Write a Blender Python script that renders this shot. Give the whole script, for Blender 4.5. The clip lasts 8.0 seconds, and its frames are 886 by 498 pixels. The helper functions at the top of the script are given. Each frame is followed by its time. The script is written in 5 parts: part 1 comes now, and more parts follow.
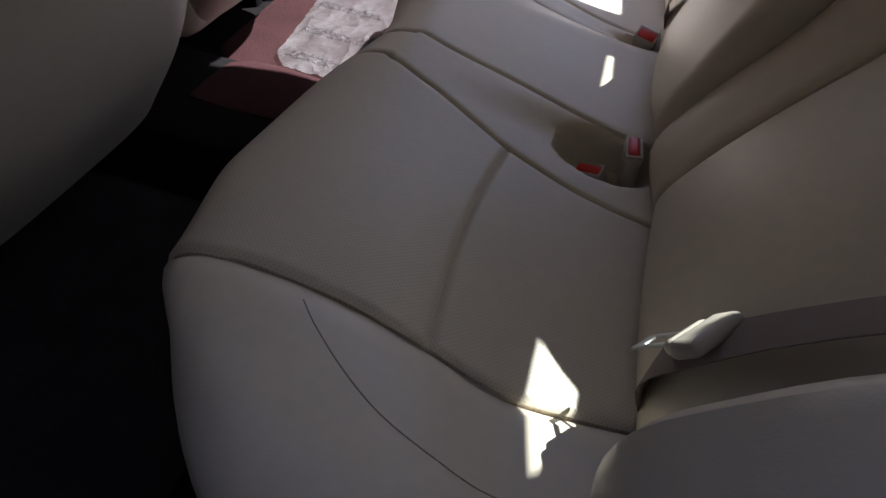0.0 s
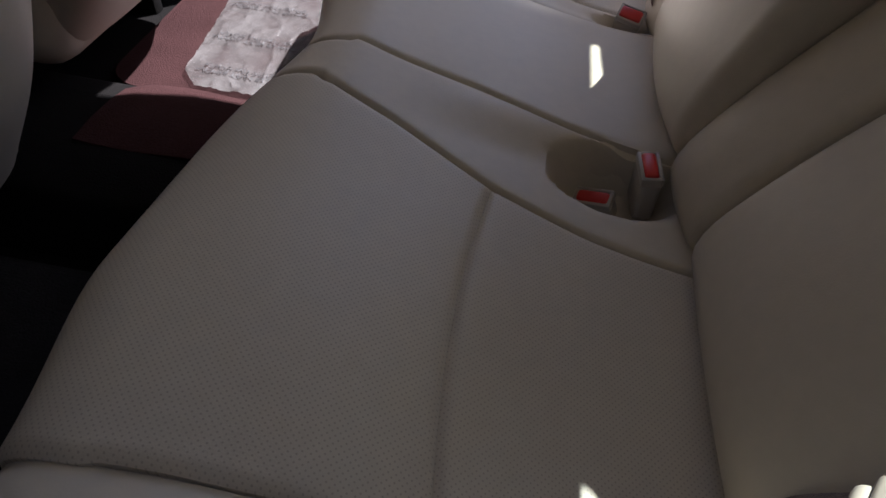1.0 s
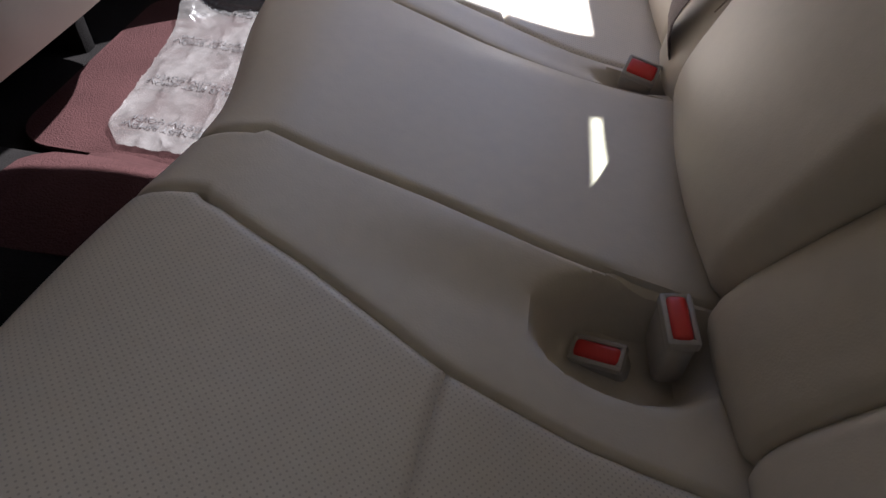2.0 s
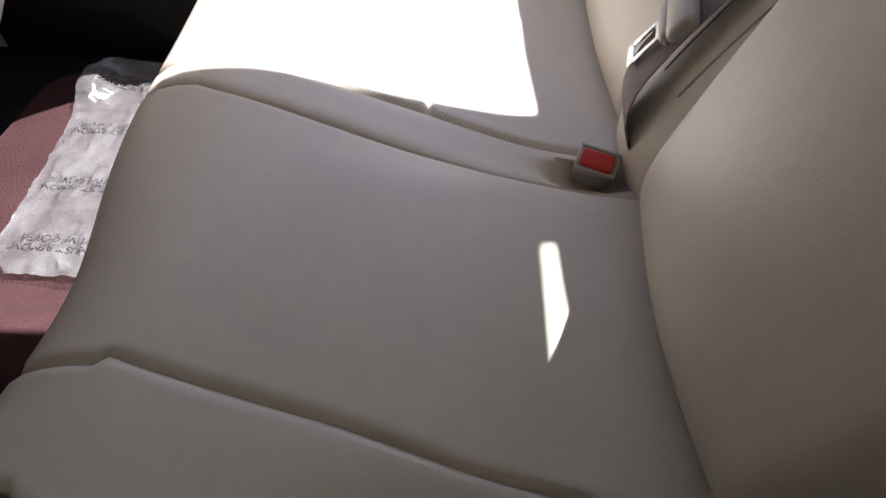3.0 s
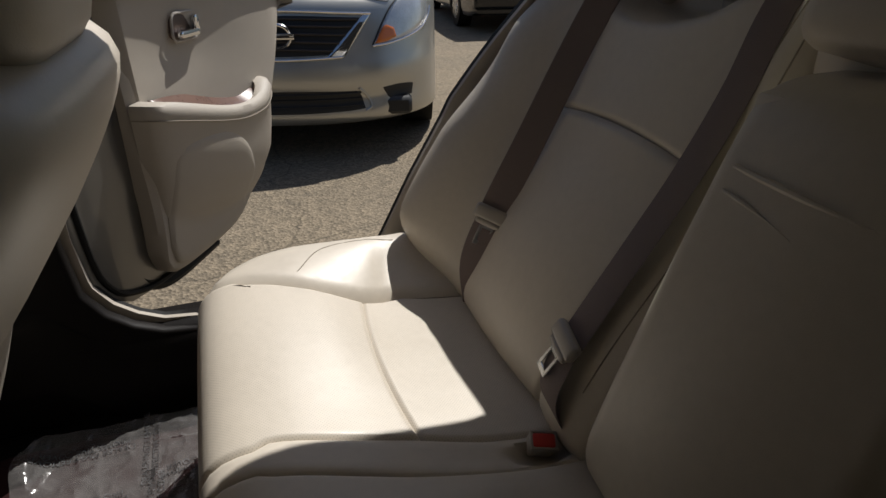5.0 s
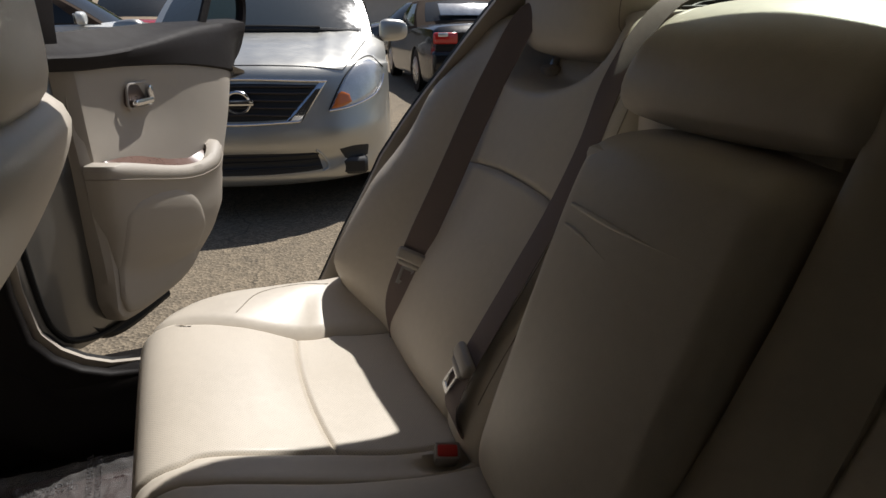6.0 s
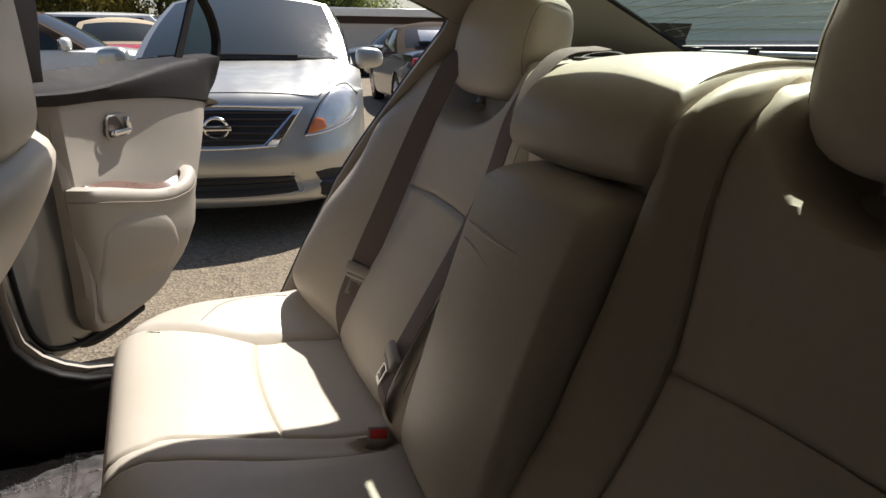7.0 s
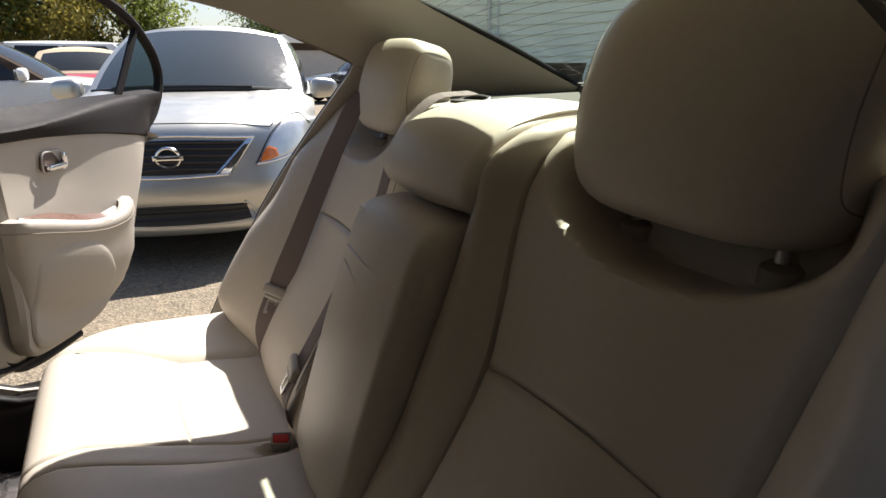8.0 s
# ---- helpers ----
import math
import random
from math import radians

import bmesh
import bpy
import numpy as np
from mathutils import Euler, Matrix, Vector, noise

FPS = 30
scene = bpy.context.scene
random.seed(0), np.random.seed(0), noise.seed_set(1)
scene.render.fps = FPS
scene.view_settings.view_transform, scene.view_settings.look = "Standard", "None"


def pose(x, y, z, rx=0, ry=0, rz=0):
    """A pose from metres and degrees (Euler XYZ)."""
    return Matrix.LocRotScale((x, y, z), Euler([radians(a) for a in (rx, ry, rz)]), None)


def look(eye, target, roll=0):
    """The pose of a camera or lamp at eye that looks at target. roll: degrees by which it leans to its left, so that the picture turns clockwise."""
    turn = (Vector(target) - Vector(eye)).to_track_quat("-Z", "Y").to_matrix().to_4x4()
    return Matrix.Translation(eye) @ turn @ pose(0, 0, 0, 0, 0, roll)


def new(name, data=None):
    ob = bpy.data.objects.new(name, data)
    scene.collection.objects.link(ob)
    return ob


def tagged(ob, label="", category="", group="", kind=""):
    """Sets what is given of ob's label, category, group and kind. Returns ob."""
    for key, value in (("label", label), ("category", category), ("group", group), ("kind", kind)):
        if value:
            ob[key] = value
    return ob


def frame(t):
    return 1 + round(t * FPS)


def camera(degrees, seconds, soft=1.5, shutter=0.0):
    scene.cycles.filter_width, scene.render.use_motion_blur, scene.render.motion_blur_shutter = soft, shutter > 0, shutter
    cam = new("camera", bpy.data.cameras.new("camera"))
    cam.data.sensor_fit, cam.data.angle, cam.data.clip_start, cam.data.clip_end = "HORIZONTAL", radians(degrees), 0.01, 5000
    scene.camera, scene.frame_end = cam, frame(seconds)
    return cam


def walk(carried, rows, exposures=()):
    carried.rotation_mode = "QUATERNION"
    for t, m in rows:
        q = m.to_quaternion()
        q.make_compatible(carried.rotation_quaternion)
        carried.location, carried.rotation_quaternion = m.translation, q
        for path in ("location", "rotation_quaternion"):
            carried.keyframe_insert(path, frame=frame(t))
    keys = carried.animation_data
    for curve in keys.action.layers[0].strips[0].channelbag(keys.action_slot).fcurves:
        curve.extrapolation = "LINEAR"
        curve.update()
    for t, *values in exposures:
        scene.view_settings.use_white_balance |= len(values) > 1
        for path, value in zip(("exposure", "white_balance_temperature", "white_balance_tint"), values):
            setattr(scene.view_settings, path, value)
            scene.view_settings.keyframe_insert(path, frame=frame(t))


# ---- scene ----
from mathutils.bvhtree import BVHTree

cam = camera(74.5, 8.0)
PATH = [
    (0, (-0.134, -0.734, 0.948), (-0.366, 0.6, -0.525), 9.2),
    (0.5, (-0.156, -0.66, 0.899), (-0.265, 0.671, -0.59), 6.6),
    (1, (-0.184, -0.572, 0.881), (-0.263, 0.753, -0.615), 7.6),
    (2.5, (-0.159, -0.285, 0.833), (-0.235, 1.049, -0.655), 5.6),
    (3, (-0.15, -0.212, 0.851), (-0.169, 1.117, -0.644), 2.3),
    (3.5, (-0.177, -0.167, 0.902), (-0.145, 1.186, -0.571), -1.3),
    (4, (-0.256, -0.182, 1.013), (-0.068, 1.181, -0.438), -2.4),
    (4.5, (-0.305, -0.225, 1.062), (0.126, 1.346, -0.097), -0.6),
    (5, (-0.318, -0.281, 1.075), (0.281, 1.386, 0.146), -0.1),
    (6.5, (-0.266, -0.492, 1.11), (0.483, 1.22, 0.399), 0.1),
    (7, (-0.257, -0.574, 1.133), (0.522, 1.138, 0.453), 0.2),
    (7.5, (-0.223, -0.661, 1.157), (0.593, 1.05, 0.519), 0.1),
    (8, (-0.178, -0.736, 1.168), (0.694, 0.959, 0.562), -0.1),
]
EXPOSURES = [(0, 1.68, 5800, 19), (1.2, 1.68, 5800, 18), (2.4, 2.0, 5750, 16), (3.7, 2.18, 5750, 15), (4.2, 0.82, 6050, 12), (4.6, -0.05, 6200, 11), (5.2, -0.1, 6200, 11), (6.4, 0.27, 6200, 12), (7.2, 0.78, 6300, 12), (8, 1.2, 6300, 13)]
walk(cam, [(t, look(eye, target, roll)) for t, eye, target, roll in PATH], EXPOSURES)

# ---- world and sun ----
TO_SUN = Vector((0.54, 0.52, 1.0)).normalized()
world = bpy.data.worlds.new("world")
scene.world = world
world.use_nodes = True
wn = world.node_tree.nodes
sky = wn.new("ShaderNodeTexSky")
sky.sky_type, sky.sun_disc = "NISHITA", False
sky.dust_density = 1.6
sky.sun_elevation = math.asin(TO_SUN.z)
sky.sun_rotation = math.atan2(TO_SUN.x, TO_SUN.y)
world.node_tree.links.new(sky.outputs[0], wn["Background"].inputs[0])
wn["Background"].inputs[1].default_value = 0.066
sun = new("sun", bpy.data.lights.new("sun", "SUN"))
sun.data.energy, sun.data.angle, sun.data.color = 5.0, radians(0.55), (1.0, 0.95, 0.86)
sun.matrix_world = look(TO_SUN * 30, (0, 0, 0))


# ---- materials ----
def material(name, color, rough=0.5, metal=0.0, bump=0.0, scale=200.0, vary=0.0, vary_scale=3.0, coat=0.0, spec=0.5, detail=4.0):
    """A surface with two scales of variation: a fine relief and broad, faint changes of tone."""
    m = bpy.data.materials.new(name)
    m.use_nodes = True
    n, l = m.node_tree.nodes, m.node_tree.links
    b = n["Principled BSDF"]
    b.inputs["Base Color"].default_value = (*color, 1)
    b.inputs["Roughness"].default_value = rough
    b.inputs["Metallic"].default_value = metal
    b.inputs["Specular IOR Level"].default_value = spec
    b.inputs["Coat Weight"].default_value = coat
    b.inputs["Coat Roughness"].default_value = 0.05
    tc = n.new("ShaderNodeTexCoord")
    if vary:
        t1, t2 = n.new("ShaderNodeTexNoise"), n.new("ShaderNodeTexNoise")
        t1.inputs["Scale"].default_value, t2.inputs["Scale"].default_value = vary_scale, vary_scale * 14
        t1.inputs["Detail"].default_value = t2.inputs["Detail"].default_value = 5
        add = n.new("ShaderNodeMath")
        add.operation = "ADD"
        l.new(tc.outputs["Object"], t1.inputs["Vector"])
        l.new(tc.outputs["Object"], t2.inputs["Vector"])
        l.new(t1.outputs[0], add.inputs[0])
        l.new(t2.outputs[0], add.inputs[1])
        ramp = n.new("ShaderNodeMapRange")
        ramp.inputs["From Min"].default_value, ramp.inputs["From Max"].default_value = 0.6, 1.4
        ramp.inputs["To Min"].default_value, ramp.inputs["To Max"].default_value = 1 - vary, 1 + vary
        l.new(add.outputs[0], ramp.inputs["Value"])
        mul = n.new("ShaderNodeVectorMath")
        mul.operation = "SCALE"
        mul.inputs[0].default_value = color
        l.new(ramp.outputs[0], mul.inputs["Scale"])
        l.new(mul.outputs[0], b.inputs["Base Color"])
        rr = n.new("ShaderNodeMapRange")
        rr.inputs["From Min"].default_value, rr.inputs["From Max"].default_value = 0.6, 1.4
        rr.inputs["To Min"].default_value, rr.inputs["To Max"].default_value = max(rough - 0.08, 0.02), min(rough + 0.08, 1)
        l.new(add.outputs[0], rr.inputs["Value"])
        l.new(rr.outputs[0], b.inputs["Roughness"])
    if bump:
        t = n.new("ShaderNodeTexNoise")
        t.inputs["Scale"].default_value, t.inputs["Detail"].default_value = scale, detail
        l.new(tc.outputs["Object"], t.inputs["Vector"])
        bp = n.new("ShaderNodeBump")
        bp.inputs["Strength"].default_value, bp.inputs["Distance"].default_value = bump, 0.002
        l.new(t.outputs[0], bp.inputs["Height"])
        l.new(bp.outputs[0], b.inputs["Normal"])
    return m


def leather(name, color, perforated=False):
    """Grained leather: pebbled cells over soft wrinkles; the perforated kind has rows of small holes."""
    m = material(name, color, 0.42, vary=0.05, vary_scale=6.0)
    n, l = m.node_tree.nodes, m.node_tree.links
    b, tc = n["Principled BSDF"], n["Texture Coordinate"]
    cell, wrinkle = n.new("ShaderNodeTexVoronoi"), n.new("ShaderNodeTexNoise")
    cell.inputs["Scale"].default_value, wrinkle.inputs["Scale"].default_value = 700, 26
    wrinkle.inputs["Detail"].default_value = 3
    l.new(tc.outputs["Object"], cell.inputs["Vector"])
    l.new(tc.outputs["Object"], wrinkle.inputs["Vector"])
    b1, b2 = n.new("ShaderNodeBump"), n.new("ShaderNodeBump")
    b1.inputs["Strength"].default_value, b1.inputs["Distance"].default_value = 0.14, 0.0005
    b2.inputs["Strength"].default_value, b2.inputs["Distance"].default_value = 0.16, 0.003
    l.new(cell.outputs["Distance"], b1.inputs["Height"])
    l.new(wrinkle.outputs[0], b2.inputs["Height"])
    l.new(b1.outputs[0], b2.inputs["Normal"])
    l.new(b2.outputs[0], b.inputs["Normal"])
    if perforated:
        mp = n.new("ShaderNodeMapping")
        mp.inputs["Rotation"].default_value = (0, 0, radians(45))
        mp.inputs["Scale"].default_value = (330, 330, 0)
        l.new(tc.outputs["Object"], mp.inputs["Vector"])
        dots = n.new("ShaderNodeTexVoronoi")
        dots.inputs["Scale"].default_value, dots.inputs["Randomness"].default_value = 1.0, 0.0
        l.new(mp.outputs[0], dots.inputs["Vector"])
        cut = n.new("ShaderNodeMapRange")
        cut.inputs["From Min"].default_value, cut.inputs["From Max"].default_value = 0.14, 0.24
        l.new(dots.outputs["Distance"], cut.inputs["Value"])
        mix = n.new("ShaderNodeMix")
        mix.data_type = "RGBA"
        mix.inputs[6].default_value = (0.43, 0.38, 0.315, 1)
        src = b.inputs["Base Color"].links[0].from_socket
        l.new(cut.outputs[0], mix.inputs[0])
        l.new(src, mix.inputs[7])
        l.new(mix.outputs[2], b.inputs["Base Color"])
    return m


def glass(name, color=(1, 1, 1), rough=0.0, ior=1.45):
    m = bpy.data.materials.new(name)
    m.use_nodes = True
    n, l = m.node_tree.nodes, m.node_tree.links
    n.remove(n["Principled BSDF"])
    clear, shine, mix, fres = n.new("ShaderNodeBsdfTransparent"), n.new("ShaderNodeBsdfGlossy"), n.new("ShaderNodeMixShader"), n.new("ShaderNodeFresnel")
    clear.inputs[0].default_value = (*color, 1)
    shine.inputs["Roughness"].default_value = rough
    fres.inputs["IOR"].default_value = ior
    l.new(fres.outputs[0], mix.inputs[0])
    l.new(clear.outputs[0], mix.inputs[1])
    l.new(shine.outputs[0], mix.inputs[2])
    l.new(mix.outputs[0], n["Material Output"].inputs[0])
    return m


CREAM = (0.585, 0.525, 0.44)
LEATHER = leather("leather", CREAM)
PERF = leather("perforated_leather", CREAM, True)
TRIM = material("trim_plastic", (0.43, 0.385, 0.325), 0.55, bump=0.25, scale=900, vary=0.03)
CLOTH = material("headliner_cloth", (0.42, 0.38, 0.32), 0.9, bump=0.4, scale=700, vary=0.05)
DARK = material("dark_plastic", (0.035, 0.028, 0.026), 0.5, bump=0.2, scale=800, vary=0.08)
BROWN = material("brown_trim", (0.015, 0.012, 0.011), 0.6, spec=0.12, bump=0.2, scale=800, vary=0.06)
SILLM = material("sill_plastic", (0.010, 0.0085, 0.008), 0.5, spec=0.15, bump=0.3, scale=700, vary=0.08)
RUBBER = material("rubber", (0.009, 0.009, 0.009), 0.65, spec=0.25, bump=0.2, scale=300, vary=0.1)
CARPET = material("black_carpet", (0.011, 0.0102, 0.010), 0.95, spec=0.06, bump=1.0, scale=500, vary=0.2)
BURGUNDY = material("burgundy_carpet", (0.046, 0.022, 0.022), 0.95, spec=0.06, bump=1.0, scale=420, vary=0.25, vary_scale=14)
WEBBING = material("belt_webbing", (0.19, 0.148, 0.140), 0.75, bump=0.6, scale=900, vary=0.05)
GREYP = material("grey_plastic", (0.40, 0.365, 0.325), 0.4, vary=0.03)
RED = material("red_plastic", (0.60, 0.035, 0.03), 0.35, vary=0.04)
CHROME = material("chrome", (0.8, 0.8, 0.8), 0.12, metal=1.0, vary=0.02)
STEEL = material("steel", (0.6, 0.6, 0.6), 0.3, metal=1.0, vary=0.05)
WOOD = material("wood_veneer", (0.12, 0.055, 0.034), 0.3, vary=0.25, vary_scale=9, coat=0.6)
THREAD = material("thread", (0.30, 0.26, 0.21), 0.8)
SILVER = material("silver_paint", (0.56, 0.55, 0.505), 0.36, metal=0.72, vary=0.03, vary_scale=0.6, coat=0.35)
BODY = material("body_paint", (0.16, 0.155, 0.145), 0.35, metal=0.6, vary=0.03, coat=0.8)


# ---- building helpers ----
def part(name, bm, mat, parent=None, label="", smooth=True, angle=40):
    """Links a bmesh as one mesh object, under its thing where one is given."""
    me = bpy.data.meshes.new(name)
    bm.normal_update()
    bm.to_mesh(me)
    bm.free()
    me.materials.append(mat)
    if smooth:
        me.shade_smooth()
        me.set_sharp_from_angle(angle=radians(angle))
    ob = new(name, me)
    if parent:
        ob.parent = parent
        ob.matrix_parent_inverse = parent.matrix_basis.inverted()
    if label:
        ob["label"] = label
    return ob


def thing(name, at, label, category, group="", kind=""):
    ob = new(name)
    ob.empty_display_size = 0.05
    ob.matrix_basis = Matrix.Translation(at)
    return tagged(ob, label, category, group, kind)


def curve(points, n=40):
    """A smooth line through points (Catmull-Rom), resampled to n even steps."""
    p = np.array(points, float)
    q = np.vstack([2 * p[0] - p[1], p, 2 * p[-1] - p[-2]])
    out = []
    for i in range(1, len(q) - 2):
        for t in np.linspace(0, 1, 12, endpoint=False):
            a, b, c, d = q[i - 1], q[i], q[i + 1], q[i + 2]
            out.append(0.5 * (2 * b + (c - a) * t + (2 * a - 5 * b + 4 * c - d) * t * t + (3 * b - a - 3 * c + d) * t**3))
    out = np.array(out + [p[-1]])
    far = np.r_[0, np.cumsum(np.linalg.norm(np.diff(out, axis=0), axis=1))]
    want = np.linspace(0, far[-1], n)
    return np.stack([np.interp(want, far, out[:, k]) for k in range(p.shape[1])], 1)


def sheet(grid, bm=None, flip=False):
    """A surface over a grid of places, an array of rows x columns x 3."""
    bm = bm or bmesh.new()
    g = np.asarray(grid, float)
    vs = [[bm.verts.new(p) for p in row] for row in g]
    for i in range(len(g) - 1):
        for j in range(len(g[0]) - 1):
            f = (vs[i][j], vs[i + 1][j], vs[i + 1][j + 1], vs[i][j + 1])
            bm.faces.new(f[::-1] if flip else f)
    return bm


def pad(grid, depth=0.012, width=0.012, back=0.03, flip=False, flat=False):
    """An upholstered panel: the surface grid, sunk towards its edges as at a seam, with sides that go back inside."""
    g = np.asarray(grid, float)
    du, dv = np.gradient(g, axis=0), np.gradient(g, axis=1)
    nrm = np.cross(du, dv)
    nrm /= np.linalg.norm(nrm, axis=2, keepdims=True) + 1e-12
    if flip:
        nrm = -nrm
    if flat:
        nrm = np.broadcast_to(nrm.mean(axis=1, keepdims=True), nrm.shape)
    lu = np.cumsum(np.linalg.norm(np.diff(g, axis=0), axis=2), axis=0)
    lu = np.vstack([np.zeros((1, g.shape[1])), lu])
    lv = np.cumsum(np.linalg.norm(np.diff(g, axis=1), axis=2), axis=1)
    lv = np.hstack([np.zeros((g.shape[0], 1)), lv])
    d = np.minimum(np.minimum(lu, lu[-1:] - lu), np.minimum(lv, lv[:, -1:] - lv))
    sink = depth * np.clip(1 - d / width, 0, 1) ** 2
    top = g - nrm * sink[..., None]
    full = np.zeros((g.shape[0] + 2, g.shape[1] + 2, 3))
    full[1:-1, 1:-1] = top
    low = g - nrm * (depth + back)
    full[0, 1:-1], full[-1, 1:-1], full[1:-1, 0], full[1:-1, -1] = low[0], low[-1], low[:, 0], low[:, -1]
    full[0, 0], full[0, -1], full[-1, 0], full[-1, -1] = low[0, 0], low[0, -1], low[-1, 0], low[-1, -1]
    return sheet(full, flip=flip)


def edged(n, span, width=0.014):
    """n steps from 0 to 1, closer together near both ends, where a panel of that length turns down to its seams."""
    e = min(width / max(span, 1e-6), 0.3)
    inner = np.linspace(e, 1 - e, n)
    return np.r_[np.linspace(0, e, 5)[:-1], inner, np.linspace(1 - e, 1, 5)[1:]]


def box(size, r=0.005, seg=2, at=(0, 0, 0), turn=None):
    bm = bmesh.new()
    bmesh.ops.create_cube(bm, size=1)
    bmesh.ops.scale(bm, vec=size, verts=bm.verts)
    if r:
        bmesh.ops.bevel(bm, geom=bm.edges[:], offset=r, segments=seg, affect="EDGES", profile=0.5)
    if turn is not None:
        bmesh.ops.transform(bm, matrix=turn, verts=bm.verts)
    bmesh.ops.translate(bm, vec=at, verts=bm.verts)
    return bm


def puffy(size, at, power=3.2, n=24, turn=None, taper=None):
    """A rounded cushion block (superellipsoid)."""
    bm = bmesh.new()
    bmesh.ops.create_uvsphere(bm, u_segments=2 * n, v_segments=n, radius=1)
    for v in bm.verts:
        c = v.co
        k = (abs(c.x) ** power + abs(c.y) ** power + abs(c.z) ** power) ** (-1 / power)
        v.co = Vector((c.x * k * size[0] / 2, c.y * k * size[1] / 2, c.z * k * size[2] / 2))
        if taper:
            v.co = taper(v.co)
    if turn is not None:
        bmesh.ops.transform(bm, matrix=turn, verts=bm.verts)
    bmesh.ops.translate(bm, vec=at, verts=bm.verts)
    return bm


def prism(outline, thick, axis="y", r=0.0, at=0.0, seg=2):
    """A flat outline of (a, b) pairs given thickness along an axis: y: (x, z); x: (y, z); z: (x, y)."""
    bm = bmesh.new()
    put = {"y": lambda a, b, c: (a, c, b), "x": lambda a, b, c: (c, a, b), "z": lambda a, b, c: (a, b, c)}[axis]
    f = bm.faces.new([bm.verts.new(put(a, b, at)) for a, b in outline])
    got = bmesh.ops.extrude_face_region(bm, geom=[f])
    move = put(0, 0, thick)
    bmesh.ops.translate(bm, vec=move, verts=[v for v in got["geom"] if isinstance(v, bmesh.types.BMVert)])
    bmesh.ops.recalc_face_normals(bm, faces=bm.faces)
    if r:
        sharp = [e for e in bm.edges if len(e.link_faces) == 2 and e.calc_face_angle(0) > 0.6]
        bmesh.ops.bevel(bm, geom=sharp, offset=r, segments=seg, affect="EDGES", profile=0.5)
    return bm


def tube(points, r, seg=10, n=None, caps=True):
    """A round bar along a smooth line; r may be one radius or one for each step."""
    p = curve(points, n) if n else np.array(points, float)
    rad = np.broadcast_to(r, len(p))
    bm = bmesh.new()
    rings, up = [], Vector((0.13, 0.21, 0.97))
    for i in range(len(p)):
        way = Vector(p[min(i + 1, len(p) - 1)] - p[max(i - 1, 0)]).normalized()
        a = way.cross(up)
        if a.length < 1e-4:
            a = way.cross(Vector((1, 0, 0)))
        a.normalize()
        b = way.cross(a)
        up = -b if way.cross(-b).length > 1e-3 else up
        up = a.cross(way)
        rings.append([bm.verts.new(Vector(p[i]) + float(rad[i]) * (math.cos(t) * a + math.sin(t) * up)) for t in np.linspace(0, 2 * math.pi, seg, endpoint=False)])
    for a, b in zip(rings, rings[1:]):
        for k in range(seg):
            bm.faces.new((a[k], a[(k + 1) % seg], b[(k + 1) % seg], b[k]))
    if caps:
        bm.faces.new(rings[0][::-1])
        bm.faces.new(rings[-1])
    bmesh.ops.recalc_face_normals(bm, faces=bm.faces)
    return bm


def ribbon(points, across, width, thick=0.0014, n=50):
    """A woven strap along a line; across: the direction of its width at each given point."""
    p, w = curve(points, n), curve(across, n)
    way = np.gradient(p, axis=0)
    way /= np.linalg.norm(way, axis=1, keepdims=True)
    w = w - way * (w * way).sum(1, keepdims=True)
    w /= np.linalg.norm(w, axis=1, keepdims=True)
    nrm = np.cross(way, w)
    k = [(-0.5, -0.3), (-0.48, 0.5), (0, 0.7), (0.48, 0.5), (0.5, -0.3), (0.48, -0.5), (0, -0.7), (-0.48, -0.5), (-0.5, -0.3)]
    g = np.stack([p + w * width * a + nrm * thick * b for a, b in k], 1)
    bm = sheet(g)
    bmesh.ops.remove_doubles(bm, verts=bm.verts, dist=1e-6)
    bmesh.ops.recalc_face_normals(bm, faces=bm.faces)
    return bm


def join(*bms):
    """Several bmeshes as one."""
    out = bmesh.new()
    for bm in bms:
        me = bpy.data.meshes.new("tmp")
        bm.to_mesh(me)
        bm.free()
        out.from_mesh(me)
        bpy.data.meshes.remove(me)
    return out


def smooth01(a, b, x):
    t = np.clip((np.asarray(x, float) - a) / (b - a), 0, 1)
    return t * t * (3 - 2 * t)


# ---- the rear bench: cushion ----
FRONT = curve([(-0.36, 0.33), (-0.395, 0.40), (-0.42, 0.48), (-0.423, 0.535), (-0.408, 0.570), (-0.375, 0.586), (-0.32, 0.586), (-0.25, 0.573), (-0.17, 0.556), (-0.09, 0.543), (-0.02, 0.538), (0.07, 0.541)], 120)
TOP_AT = np.argmax(FRONT[:, 1])


